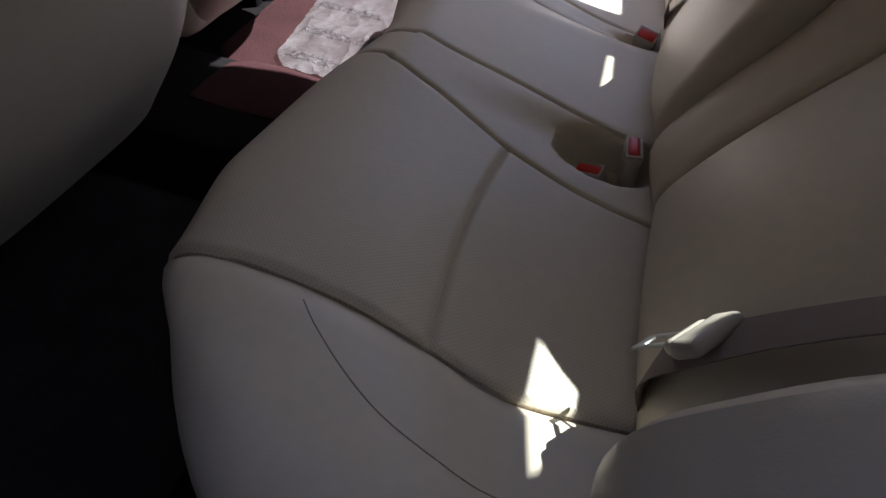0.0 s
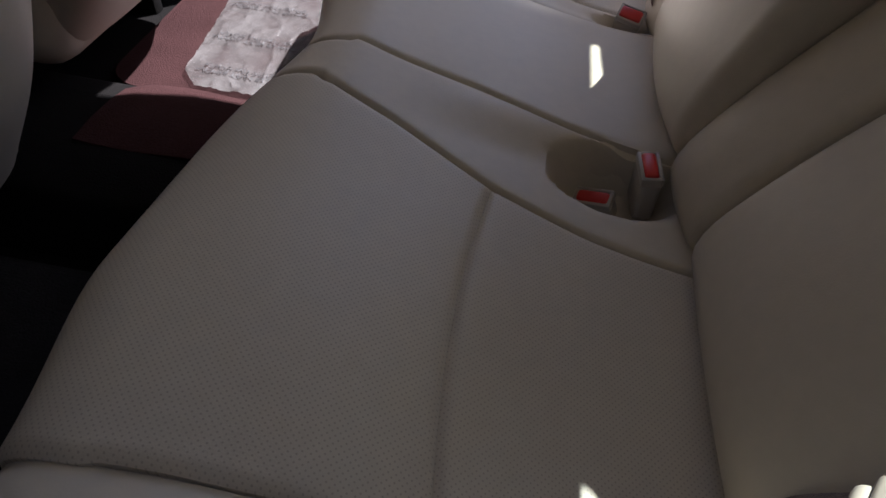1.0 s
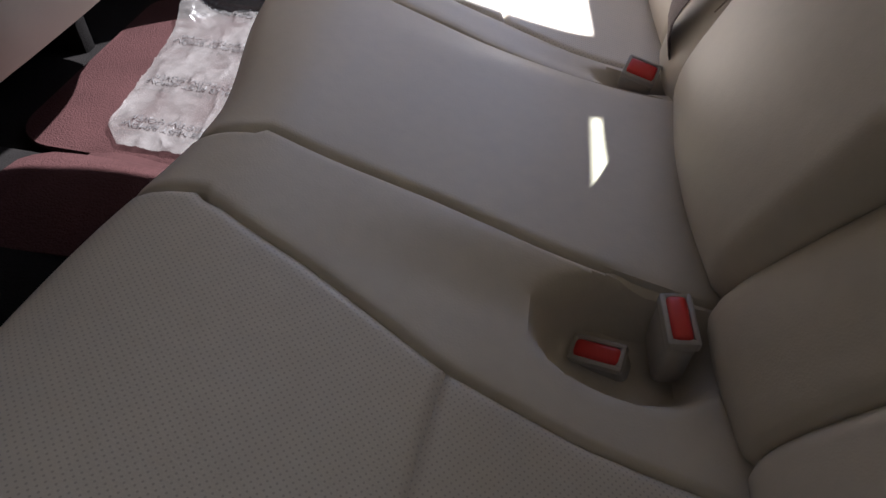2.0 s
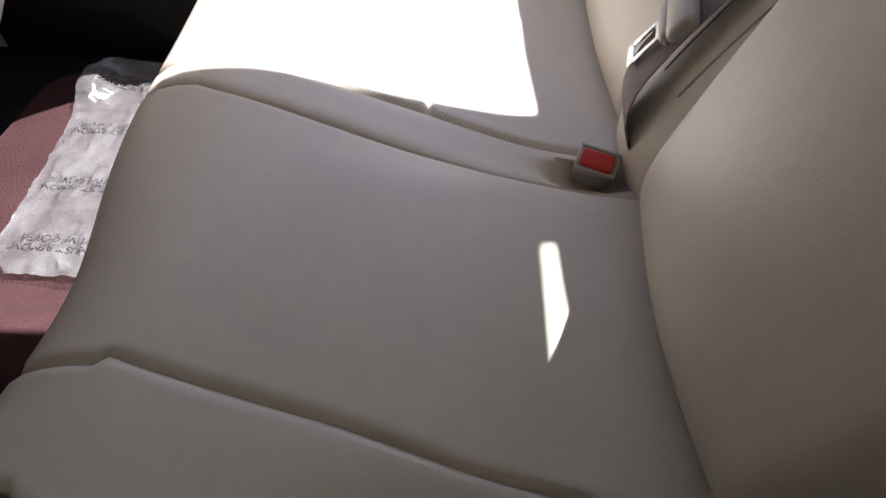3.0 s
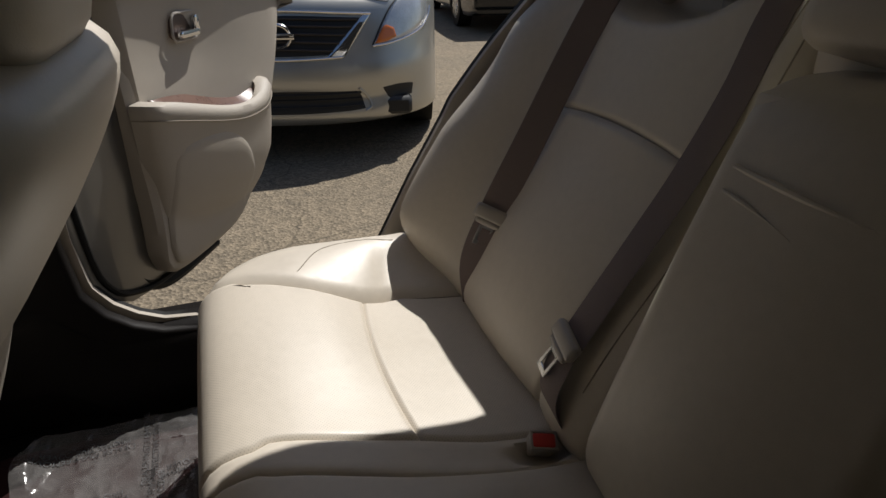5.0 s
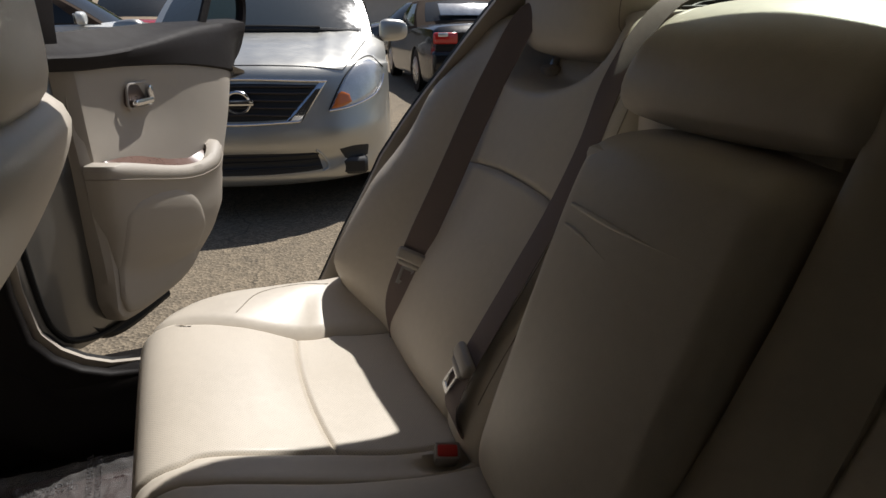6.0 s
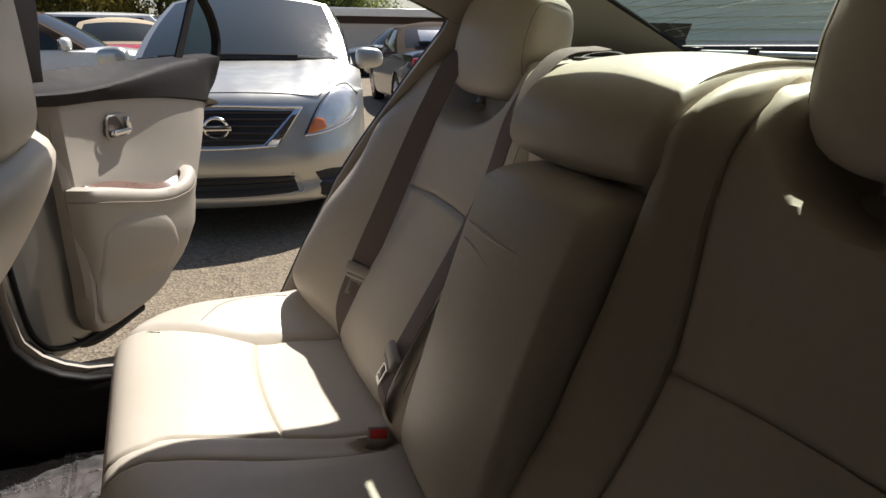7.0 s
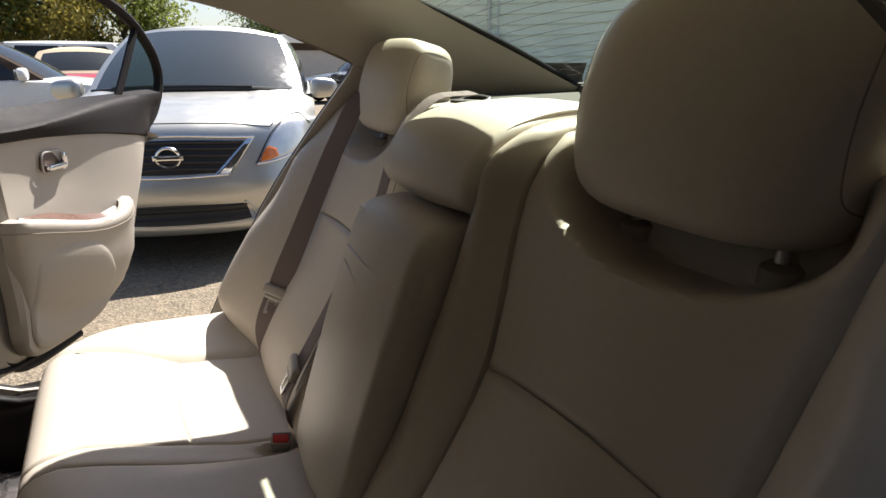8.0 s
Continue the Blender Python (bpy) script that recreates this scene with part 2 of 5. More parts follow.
def seat_point(s, y):
    """The cushion's surface at the share s of its profile and at y; its flanks swell up towards the side bolsters."""
    k = s * (len(FRONT) - 1)
    x, z = np.interp(k, range(len(FRONT)), FRONT[:, 0]), np.interp(k, range(len(FRONT)), FRONT[:, 1])
    swell = 0.022 * smooth01(0.2, 0.5, abs(y)) * smooth01(-0.13, -0.26, x) * smooth01(0.42, 0.56, z)
    flat = 0.012 * smooth01(0.16, 0.1, abs(y)) * smooth01(-0.3, -0.12, x)
    pocket = 0.042 * smooth01(1.16, 0.74, math.hypot((x + 0.062) / 0.058, (y + 0.155) / 0.038)) * (y < -0.10)
    slot = 0.018 * smooth01(1.1, 0.6, math.hypot((x + 0.03) / 0.05, (y - 0.152) / 0.02)) * (y > 0.12)
    x += 0.035 * math.exp(-((y + 0.03) / 0.13) ** 2) * smooth01(-0.28, -0.39, x)
    x += 0.022 * smooth01(-0.36, -0.50, y) * smooth01(-0.28, -0.40, x)
    return np.array([x, y, z + swell + flat - pocket - slot])


def s_of_x(x):
    """The share of the profile at which its top lies at x."""
    top = FRONT[TOP_AT:, 0]
    return (TOP_AT + np.interp(x, top, range(len(top)))) / (len(FRONT) - 1)


def seat_pad(y0, y1, s0, s1, nu=26, nv=16, **more):
    """A panel between two lengthwise seams, given as lists of (x, y), from s0 to s1, which may depend on y."""
    more.setdefault("depth", 0.0045)
    more.setdefault("width", 0.0065)

    def edge(line, s):
        k = s * (len(FRONT) - 1)
        x = np.interp(k, range(len(FRONT)), FRONT[:, 0]) if k > TOP_AT else -1.0
        return np.interp(x, [p[0] for p in line], [p[1] for p in line])
    g = []
    for u in edged(nu, 0.35):
        row = []
        for v in edged(nv, 0.25):
            s = 0.5
            for _ in range(3):
                y = edge(y0, s) * (1 - v) + edge(y1, s) * v
                a, b = (s0(y) if callable(s0) else s0), (s1(y) if callable(s1) else s1)
                s = a + (b - a) * u
            row.append(seat_point(s, y))
        g.append(row)
    return pad(g, **more)


bench = thing("rear_bench", (-0.2, 0, 0.33), "cream leather rear bench seat with perforated inserts, seamed into panels", "bench seat")
SEAM_A = [(-0.40, -0.130), (-0.336, -0.138), (-0.266, -0.163), (-0.172, -0.207), (-0.09, -0.231), (0.07, -0.262)]
SEAM_B = [(-0.38, -0.066), (-0.345, -0.060), (-0.29, -0.067), (-0.20, -0.084), (-0.13, -0.102), (-0.02, -0.120), (0.07, -0.132)]
SEAM_C = [(-0.40, 0.188), (-0.345, 0.182), (-0.215, 0.156), (-0.056, 0.128), (0.07, 0.112)]
SEAM_D = [(-0.40, 0.222), (-0.37, 0.232), (-0.326, 0.228), (-0.176, 0.206), (-0.097, 0.188), (0.07, 0.168)]
SEAM_OUT = [(-0.42, 0.562), (-0.38, 0.558), (-0.30, 0.543), (-0.23, 0.523), (-0.166, 0.513), (-0.10, 0.53), (0.07, 0.50)]
SEAM_OUT_NEAR = [(-0.42, -0.495), (-0.38, -0.494), (-0.30, -0.490), (-0.23, -0.488), (-0.166, -0.487), (-0.10, -0.497), (0.07, -0.48)]


def cross(y):
    """Where the seam between the front panel and the insert runs: bowed to the front in its middle."""
    c = (abs(y) - 0.355) / 0.155
    return s_of_x(-0.183 + 0.013 * c * c)


under = [[tuple(seat_point(k, y) + (0.009 * smooth01(0.5, 0.3, k), 0.0, -0.010 * smooth01(0.05, 0.3, k))) for y in np.linspace(-0.50, 0.578, 60)] for k in np.linspace(0.03, 1.0, 44)]
part("underlay", sheet(under), LEATHER, bench)
part("front_panel", seat_pad(SEAM_OUT_NEAR, SEAM_A, 0.0, cross, 34, 26), PERF, bench)
part("rear_insert", seat_pad(SEAM_OUT_NEAR, SEAM_A, cross, 1.0, 20, 26), PERF, bench)
part("centre_panel", seat_pad(SEAM_B, SEAM_C, 0.0, 1.0, 40, 20), LEATHER, bench)
part("far_wing_panel", seat_pad(SEAM_C, SEAM_D, 0.0, 1.0, 40, 8), LEATHER, bench)
part("near_wing_panel", seat_pad(SEAM_A, SEAM_B, 0.0, 1.0, 70, 22), LEATHER, bench)
part("front_panel", seat_pad(SEAM_D, SEAM_OUT, 0.0, cross, 34, 26), PERF, bench)
part("rear_insert", seat_pad(SEAM_D, SEAM_OUT, cross, 1.0, 20, 26), PERF, bench)


def bolster(side):
    """The raised cushion at the outer end of the bench: seam, crest, outer flank, in lines from front to back."""
    mid = [(-0.355, 0.515, 0.34), (-0.41, 0.545, 0.47), (-0.398, 0.553, 0.588), (-0.355, 0.565, 0.612), (-0.29, 0.575, 0.613), (-0.22, 0.583, 0.604), (-0.15, 0.59, 0.590), (-0.09, 0.60, 0.571), (0.03, 0.59, 0.575)]
    crest = [(-0.345, 0.53, 0.34), (-0.395, 0.565, 0.47), (-0.375, 0.582, 0.580), (-0.335, 0.615, 0.602), (-0.27, 0.642, 0.610), (-0.20, 0.655, 0.606), (-0.13, 0.662, 0.600), (-0.07, 0.664, 0.596), (0.05, 0.66, 0.605)]
    flank = [(-0.33, 0.545, 0.34), (-0.36, 0.595, 0.46), (-0.345, 0.625, 0.53), (-0.30, 0.665, 0.55), (-0.24, 0.69, 0.555), (-0.18, 0.698, 0.555), (-0.11, 0.70, 0.55), (-0.05, 0.70, 0.55), (0.06, 0.70, 0.56)]
    foot = [(-0.32, 0.55, 0.33), (-0.33, 0.60, 0.36), (-0.32, 0.63, 0.38), (-0.28, 0.67, 0.39), (-0.22, 0.695, 0.39), (-0.17, 0.70, 0.39), (-0.1, 0.70, 0.39), (-0.04, 0.70, 0.39), (0.06, 0.70, 0.39)]
    own = SEAM_OUT if side > 0 else SEAM_OUT_NEAR
    shares = np.r_[0.02, 0.18, 0.30, 0.38, s_of_x(-0.30), s_of_x(-0.23), s_of_x(-0.166), s_of_x(-0.10), s_of_x(0.02)]
    xs = [seat_point(k, 0.3)[0] if k > 0.35 else -1.0 for k in shares]
    ridge = [seat_point(k, side * abs(np.interp(x, *zip(*own)))) * (1, side, 1) + (0, 0, 0.001) for k, x in zip(shares, xs)]
    if side < 0:
        mid, crest, flank, foot = [[(x + 0.018 * smooth01(-0.20, -0.36, x), y - 0.02 - 0.016 * smooth01(-0.22, -0.36, x), z) for x, y, z in ln] for ln in (mid, crest, flank, foot)]
    else:
        mid, crest, flank, foot = [[(x, y + 0.024 * smooth01(-0.22, -0.36, x), z) for x, y, z in ln] for ln in (mid, crest, flank, foot)]
    lines = [curve(c, 44) for c in (ridge, mid, crest, flank, foot)]
    g = np.stack([curve([ln[i] for ln in lines], 26) for i in range(44)])
    if side < 0:
        g = g * (1, -1, 1)
    return pad(g, depth=0.008, width=0.014, flip=side < 0)


def draped(points, ob, r=0.0012, n=40):
    """A stitched line laid from above over a finished part."""
    tree_ = BVHTree.FromPolygons([v.co for v in ob.data.vertices], [p.vertices for p in ob.data.polygons])
    out = []
    for x, y in curve(points, n):
        hit = tree_.ray_cast(Vector((x, y, 0.9)), Vector((0, 0, -1)))
        if hit[0]:
            out.append(tuple(hit[0]))
    return tube(out, r, 6)


for side in (-1, 1):
    pillow = part("side_bolster", bolster(side), LEATHER, bench)
    line = [(-0.263, 0.566), (-0.216, 0.625), (-0.14, 0.650), (-0.082, 0.648)] if side > 0 else [(-0.268, -0.508), (-0.250, -0.526), (-0.216, -0.552), (-0.180, -0.572), (-0.13, -0.586), (-0.08, -0.588)]
    part("seam", draped(line, pillow, 0.0010 if side > 0 else 0.0006), THREAD, pillow)

# ---- the rear bench: backrest ----
BACK = curve([(0.045, 0.50), (0.003, 0.53), (-0.005, 0.565), (0.014, 0.615), (0.050, 0.68), (0.096, 0.75), (0.138, 0.82), (0.170, 0.90), (0.197, 0.98), (0.218, 1.04), (0.243, 1.080), (0.285, 1.097), (0.36, 1.100)], 120)


def back_s(z):
    return np.interp(z, BACK[:, 1], np.linspace(0, 1, len(BACK)))


def back_point(s, y, ahead=0.0):
    k = s * (len(BACK) - 1)
    x, z = np.interp(k, range(len(BACK)), BACK[:, 0]), np.interp(k, range(len(BACK)), BACK[:, 1])
    return np.array([x - ahead * 0.9, y, z + ahead * 0.42])


def back_pad(y0, y1, s0, s1, nu=36, nv=16, lift=0.0, **more):
    """A panel of the backrest between two upright seams, lists of (z, y); lift swells its middle."""
    g = []
    for u in edged(nu, 0.4):
        row = []
        for v in edged(nv, 0.25):
            s = 0.5
            for _ in range(3):
                k = s * (len(BACK) - 1)
                z = np.interp(k, range(len(BACK)), BACK[:, 1])
                y = np.interp(z, *zip(*y0)) * (1 - v) + np.interp(z, *zip(*y1)) * v
                a, b = (s0(y) if callable(s0) else s0), (s1(y) if callable(s1) else s1)
                s = a + (b - a) * u
            h = lift(z, v, y) if callable(lift) else lift * math.sin(math.pi * v)
            row.append(back_point(s, y, h))
        g.append(row)
    return pad(g, 0.007, 0.011, flat=True, **more)


backrest = bench
for side, c in ((1, 0.0), (-1, -0.02)):
    def at(y):
        return side * y + c
    inner_a = [(0.5, side * 0.112), (1.11, side * 0.125)] if side > 0 else [(0.5, -0.116), (0.8, -0.122), (0.98, -0.132), (1.11, -0.138)]
    inner_b = [(0.5, side * 0.226), (0.85, side * 0.222), (0.95, side * 0.203), (1.06, side * 0.165), (1.11, side * 0.16)] if side > 0 else [(0.5, -0.224), (0.75, -0.221), (0.85, -0.215), (0.90, -0.205), (0.97, -0.190), (1.03, -0.186), (1.09, -0.195), (1.11, -0.198)]
    outer_a, outer_b = [(0.5, at(0.50)), (0.85, at(0.515)), (1.0, at(0.53)), (1.11, at(0.54))], [(0.5, at(0.68)), (0.75, at(0.69)), (0.95, at(0.662)), (1.06, at(0.605)), (1.11, at(0.57))]
    seam_z = back_s(0.862 if side > 0 else 0.842)
    hollow_y, hollow_w, hollow_h, hollow_in = (0.385, 0.165, 0.080, 0.40) if side > 0 else (0.360, 0.160, 0.078, 0.66)
    def dent(z, v, y):
        return 0.004 * math.sin(math.pi * v) - 0.085 * smooth01(1.05, hollow_in, math.hypot((abs(y - c) - hollow_y) / hollow_w, (z - 1.062) / hollow_h)) * smooth01(1.099, 1.085, z)

    def bulge(z, v, y):
        if side < 0:
            return (0.05 + 0.062 * smooth01(0.88, 0.72, z)) * smooth01(0.0, 0.36, v) * (1 - smooth01(0.9, 1.08, z)) * smooth01(0.49, 0.68, z) - 0.05 * smooth01(0.6, 1.0, v)
        return (0.055 + 0.032 * smooth01(0.92, 0.74, z)) * smooth01(0.0, 0.75, v) * (1 - smooth01(0.9, 1.08, z)) * smooth01(0.5, 0.62, z) - 0.03 * smooth01(0.85, 1.0, v)
    flip = side < 0
    def roll(z, v, y):
        if y < 0:
            return (0.012 + 0.024 * smooth01(0.68, 0.84, z)) * smooth01(0.0, 0.22, v) * (1 - 0.75 * smooth01(0.40, 1.0, v)) * smooth01(1.112, 1.02, z) + 0.012 * math.sin(math.pi * v) * smooth01(0.98, 1.06, z)
        return 0.012 * math.sin(math.pi * v)

    pad_ob = part("inner_bolster", back_pad(inner_a, inner_b, 0, 1, 50, 14, roll, flip=flip), LEATHER, backrest)
    web = BVHTree.FromPolygons([v.co for v in pad_ob.data.vertices], [p.vertices for p in pad_ob.data.polygons])
    for share in ((0.30, 0.62) if side > 0 else ()):
        line = []
        for z in np.linspace(0.62, 1.04, 40):
            y = np.interp(z, *zip(*inner_a)) * (1 - share) + np.interp(z, *zip(*inner_b)) * share
            hit = web.ray_cast(Vector((-0.4, y, z)), Vector((1, 0, 0)))
            if hit[0]:
                line.append(tuple(hit[0]))
        part("seam", tube(line, 0.0010, 6), THREAD, pad_ob)
    part("lower_insert", back_pad(inner_b, outer_a, 0, lambda y: seam_z - 0.012 * ((abs(y - c) - 0.365) / 0.14) ** 2, 30, 20, 0.008, flip=flip), LEATHER, backrest)
    part("upper_insert", back_pad(inner_b, outer_a, lambda y: seam_z - 0.012 * ((abs(y - c) - 0.365) / 0.14) ** 2, 1.0, 56, 54, dent, flip=flip), LEATHER, backrest)
    part("outer_bolster", back_pad(outer_a, outer_b, 0, 1, 44, 16, bulge, flip=flip), LEATHER, backrest)


g = [[(x, y, z) for y in np.linspace(-0.66, 0.64, 8)] for x, z in ((0.10, 0.50), (0.24, 0.75), (0.37, 1.0), (0.40, 1.09))]
part("back_panel", sheet(g, flip=True), CARPET, backrest)


def block_pad(profile, y0, y1, r=0.03, n=18, m=34, deep=0.11):
    """An upholstered block across the bench: a side profile of (x, z), its edges rolled over a radius r into flat sides."""
    p = curve(profile, m)
    way = np.gradient(p, axis=0)
    way /= np.linalg.norm(way, axis=1, keepdims=True)
    back = np.stack([way[:, 1], -way[:, 0]], 1)
    mean = np.array([0.93, -0.36])
    half = [(0.0, deep), (0.0, deep * 0.6), (0.0, r + 0.01)] + [(r - r * math.cos(a), r - r * math.sin(a)) for a in np.linspace(0, math.pi / 2, 9)]
    rows = [(y0 + dy, d) for dy, d in half] + [(y0 + r + (y1 - y0 - 2 * r) * v, -0.007 * math.sin(math.pi * v)) for v in np.linspace(0, 1, n)[1:-1]] + [(y1 - dy, d) for dy, d in half[::-1]]
    g = [[(p[i, 0] + back[i, 0] * min(d, r) + mean[0] * max(d - r, 0), y, p[i, 1] + back[i, 1] * min(d, r) + mean[1] * max(d - r, 0)) for y, d in rows] for i in range(m)]
    return sheet(g)


armrest = thing("folding_armrest", (0.02, 0, 0.55), "cream leather fold-down centre armrest, folded up, with a pull strap", "armrest")
part("cover", block_pad([(0.035, 0.535), (-0.008, 0.552), (-0.020, 0.59), (-0.006, 0.65), (0.020, 0.73), (0.047, 0.81), (0.070, 0.875), (0.085, 0.915), (0.101, 0.950), (0.116, 0.967), (0.140, 0.975), (0.175, 0.977), (0.24, 0.977)], -0.133, 0.112, 0.026, 20, 60), LEATHER, armrest)
part("filler", join(box((0.14, 0.250, 0.20), 0.01, 2, (0.262, 0.005, 0.945)), box((0.12, 0.212, 0.12), 0.01, 2, (0.165, 0.0, 0.905))), LEATHER, armrest)

for z, y1, y2, r, drop in ((0.905, 0.083, -0.105, 0.0034, 0.004), (0.884, 0.082, 0.000, 0.0024, 0.010)):
    fold = []
    for u in np.linspace(0, 1, 24):
        y, h = y1 + (y2 - y1) * u, z - drop * u * u
        fold.append((np.interp(h, [0.81, 0.875, 0.915], [0.047, 0.070, 0.085]) - 0.0005 - 0.007 * math.sin(math.pi * (y + 0.107) / 0.193 if -0.107 < y < 0.086 else 0), y, h))
    part("fold", tube(fold, [max(r * math.sin(math.pi * min(u + 0.25, 1)), 0.0004) for u in np.linspace(0, 1, 24)], 8), LEATHER, armrest)

hump = thing("centre_head_cushion", (0.22, 0, 0.98), "low cream leather head cushion above the folding armrest", "head cushion")
part("cushion", block_pad([(0.225, 0.990), (0.178, 0.990), (0.160, 0.999), (0.154, 1.018), (0.163, 1.045), (0.186, 1.074), (0.23, 1.098), (0.30, 1.110), (0.38, 1.110), (0.46, 1.10)], -0.150, 0.132, 0.026), LEATHER, hump)
part("piping", tube([(0.200, -0.134, 1.078), (0.235, -0.134, 1.096), (0.30, -0.135, 1.109), (0.38, -0.135, 1.109), (0.44, -0.135, 1.102)], 0.0022, 6, 20), THREAD, hump)


def head_restraint(at_y, label, x0=0.285, z0=1.128, width=0.275, tall=0.185, half=0.066, foot=1.012):
    """A padded head restraint on two steel posts that stand in round sleeves."""
    ob = thing("head_restraint", (0.30, at_y, 1.01), label, "head restraint", "rear head restraints")
    tilt = pose(0, 0, 0, 0, 14, 0)

    def shape(c):
        w = 1 - 0.10 * max(-c.z / 0.09, 0) - 0.05 * max(c.z / 0.09, 0) ** 2
        return Vector((c.x * (1 - 0.12 * max(c.z / 0.09, 0)) - 0.012 * (1 - (c.y / 0.14) ** 2) * (c.x < 0), c.y * w, c.z))

    cushion = part("cushion", puffy((0.112, width, tall), (x0, at_y, z0), 4.2, 28, tilt, shape), LEATHER, ob)
    web = BVHTree.FromPolygons([v.co for v in cushion.data.vertices], [p.vertices for p in cushion.data.polygons])
    for sgn in (-1, 1):
        ring = [web.ray_cast(Vector((x0, at_y + sgn * width * 0.45, z0)), Vector((math.cos(a), 0, math.sin(a))))[0] for a in np.linspace(0, 2 * math.pi, 60)]
        part("seam", tube([tuple(p) for p in ring if p], 0.0008, 6), THREAD, cushion)
    for sgn in (-1, 1):
        y = at_y + sgn * half
        part("post", tube([(0.285, y, 1.005), (x0 + 0.003, y, z0 - 0.05)], 0.0065, 12), STEEL, ob)
        part("sleeve", tube([(0.287, y, foot - 0.04), (0.287, y, foot), (0.287, y, foot + 0.005)], [0.018, 0.018, 0.011], 16), GREYP, ob)
    return ob


head_restraint(0.392, "cream leather head restraint with light falling on its crown", 0.312, 1.118)
head_restraint(-0.374, "cream leather head restraint in shade, close to the door opening", 0.287, 1.127, 0.308, 0.218, 0.082, 1.004)


# ---- seat belts and buckles ----
def belt(path, across, tongue_at, label, width=0.047):
    ob = thing("seat_belt", path[-1], label, "seat belt", "rear seat belts")
    part("webbing", ribbon(path, across, width, 0.0016, 60), WEBBING, ob)
    p = Vector(tongue_at[0])
    down, right = Vector(tongue_at[1]).normalized(), Vector(tongue_at[2])
    right = (right - down * right.dot(down)).normalized()
    face = down.cross(right)
    m = Matrix((right, down, face)).transposed().to_4x4()
    m.translation = p
    grip = join(box((0.060, 0.024, 0.013), 0.006, 3), box((0.046, 0.012, 0.011), 0.005, 3, (0, 0.014, 0)))
    bmesh.ops.transform(grip, matrix=m, verts=grip.verts)
    t = part("tongue", grip, GREYP, ob, "grey plastic belt tongue with a steel plate")
    plate = join(box((0.024, 0.006, 0.0022), 0.001, 1, (0, 0.022, 0)), box((0.006, 0.03, 0.0022), 0.001, 1, (-0.010, 0.036, 0)), box((0.006, 0.03, 0.0022), 0.001, 1, (0.010, 0.036, 0)), box((0.026, 0.008, 0.0022), 0.001, 1, (0, 0.050, 0)))
    bmesh.ops.transform(plate, matrix=m, verts=plate.verts)
    part("plate", plate, STEEL, t)
    return ob


belt([(0.31, 0.435, 1.112), (0.246, 0.455, 1.104), (0.198, 0.472, 1.02), (0.155, 0.481, 0.93), (0.098, 0.484, 0.81), (0.044, 0.486, 0.70), (0.008, 0.478, 0.62), (0.010, 0.47, 0.545)],
     [(0.5, -0.8, 0.2), (0.7, -0.6, 0.3), (0.8, -0.5, 0.3), (0.82, -0.45, 0.3), (0.82, -0.45, 0.3), (0.82, -0.45, 0.3), (0.78, -0.52, 0.25), (0.7, -0.6, 0.2)],
     ((0.040, 0.484, 0.694), (-0.42, -0.05, -0.9), (0.82, -0.45, 0.3)), "brown-grey rear seat belt hanging down the outer bolster")
belt([(0.35, 0.176, 1.120), (0.268, 0.180, 1.108), (0.206, 0.186, 1.03), (0.172, 0.187, 0.94), (0.132, 0.187, 0.86), (0.084, 0.188, 0.78), (0.036, 0.190, 0.70), (0.002, 0.190, 0.645), (-0.016, 0.184, 0.612), (-0.018, 0.176, 0.585), (0.0, 0.170, 0.55)],
     [(0.1, 0.98, 0.1), (0.1, 0.98, 0.1), (0.08, 0.99, 0.0), (0.08, 0.99, 0.0), (0.08, 0.99, 0.0), (0.08, 0.99, 0.0), (0.08, 0.99, 0.0), (0.08, 0.99, 0.0), (0.1, 0.98, 0.0), (0.1, 0.98, 0.1), (0.1, 0.98, 0.1)],
     ((0.006, 0.194, 0.662), (-0.45, 0.20, -0.85), (0.12, 0.98, 0.0)), "brown-grey centre seat belt running down from the parcel shelf", 0.045)
belt([(0.29, -0.58, 1.112), (0.245, -0.60, 1.10), (0.195, -0.605, 1.01), (0.125, -0.585, 0.90), (0.056, -0.528, 0.78), (0.034, -0.487, 0.70), (0.004, -0.476, 0.648), (-0.014, -0.466, 0.60), (0.004, -0.456, 0.545)],
     [(0.5, 0.8, 0.2), (0.7, 0.6, 0.3), (0.75, 0.6, 0.2), (0.75, 0.6, 0.1), (0.75, 0.65, 0.0), (0.7, 0.7, 0.0), (0.65, 0.75, -0.05), (0.5, 0.85, 0.0), (0.3, 0.9, 0.2)],
     ((0.000, -0.474, 0.654), (-0.50, 0.25, -0.80), (0.65, 0.75, -0.05)), "brown-grey rear seat belt beside the open door")


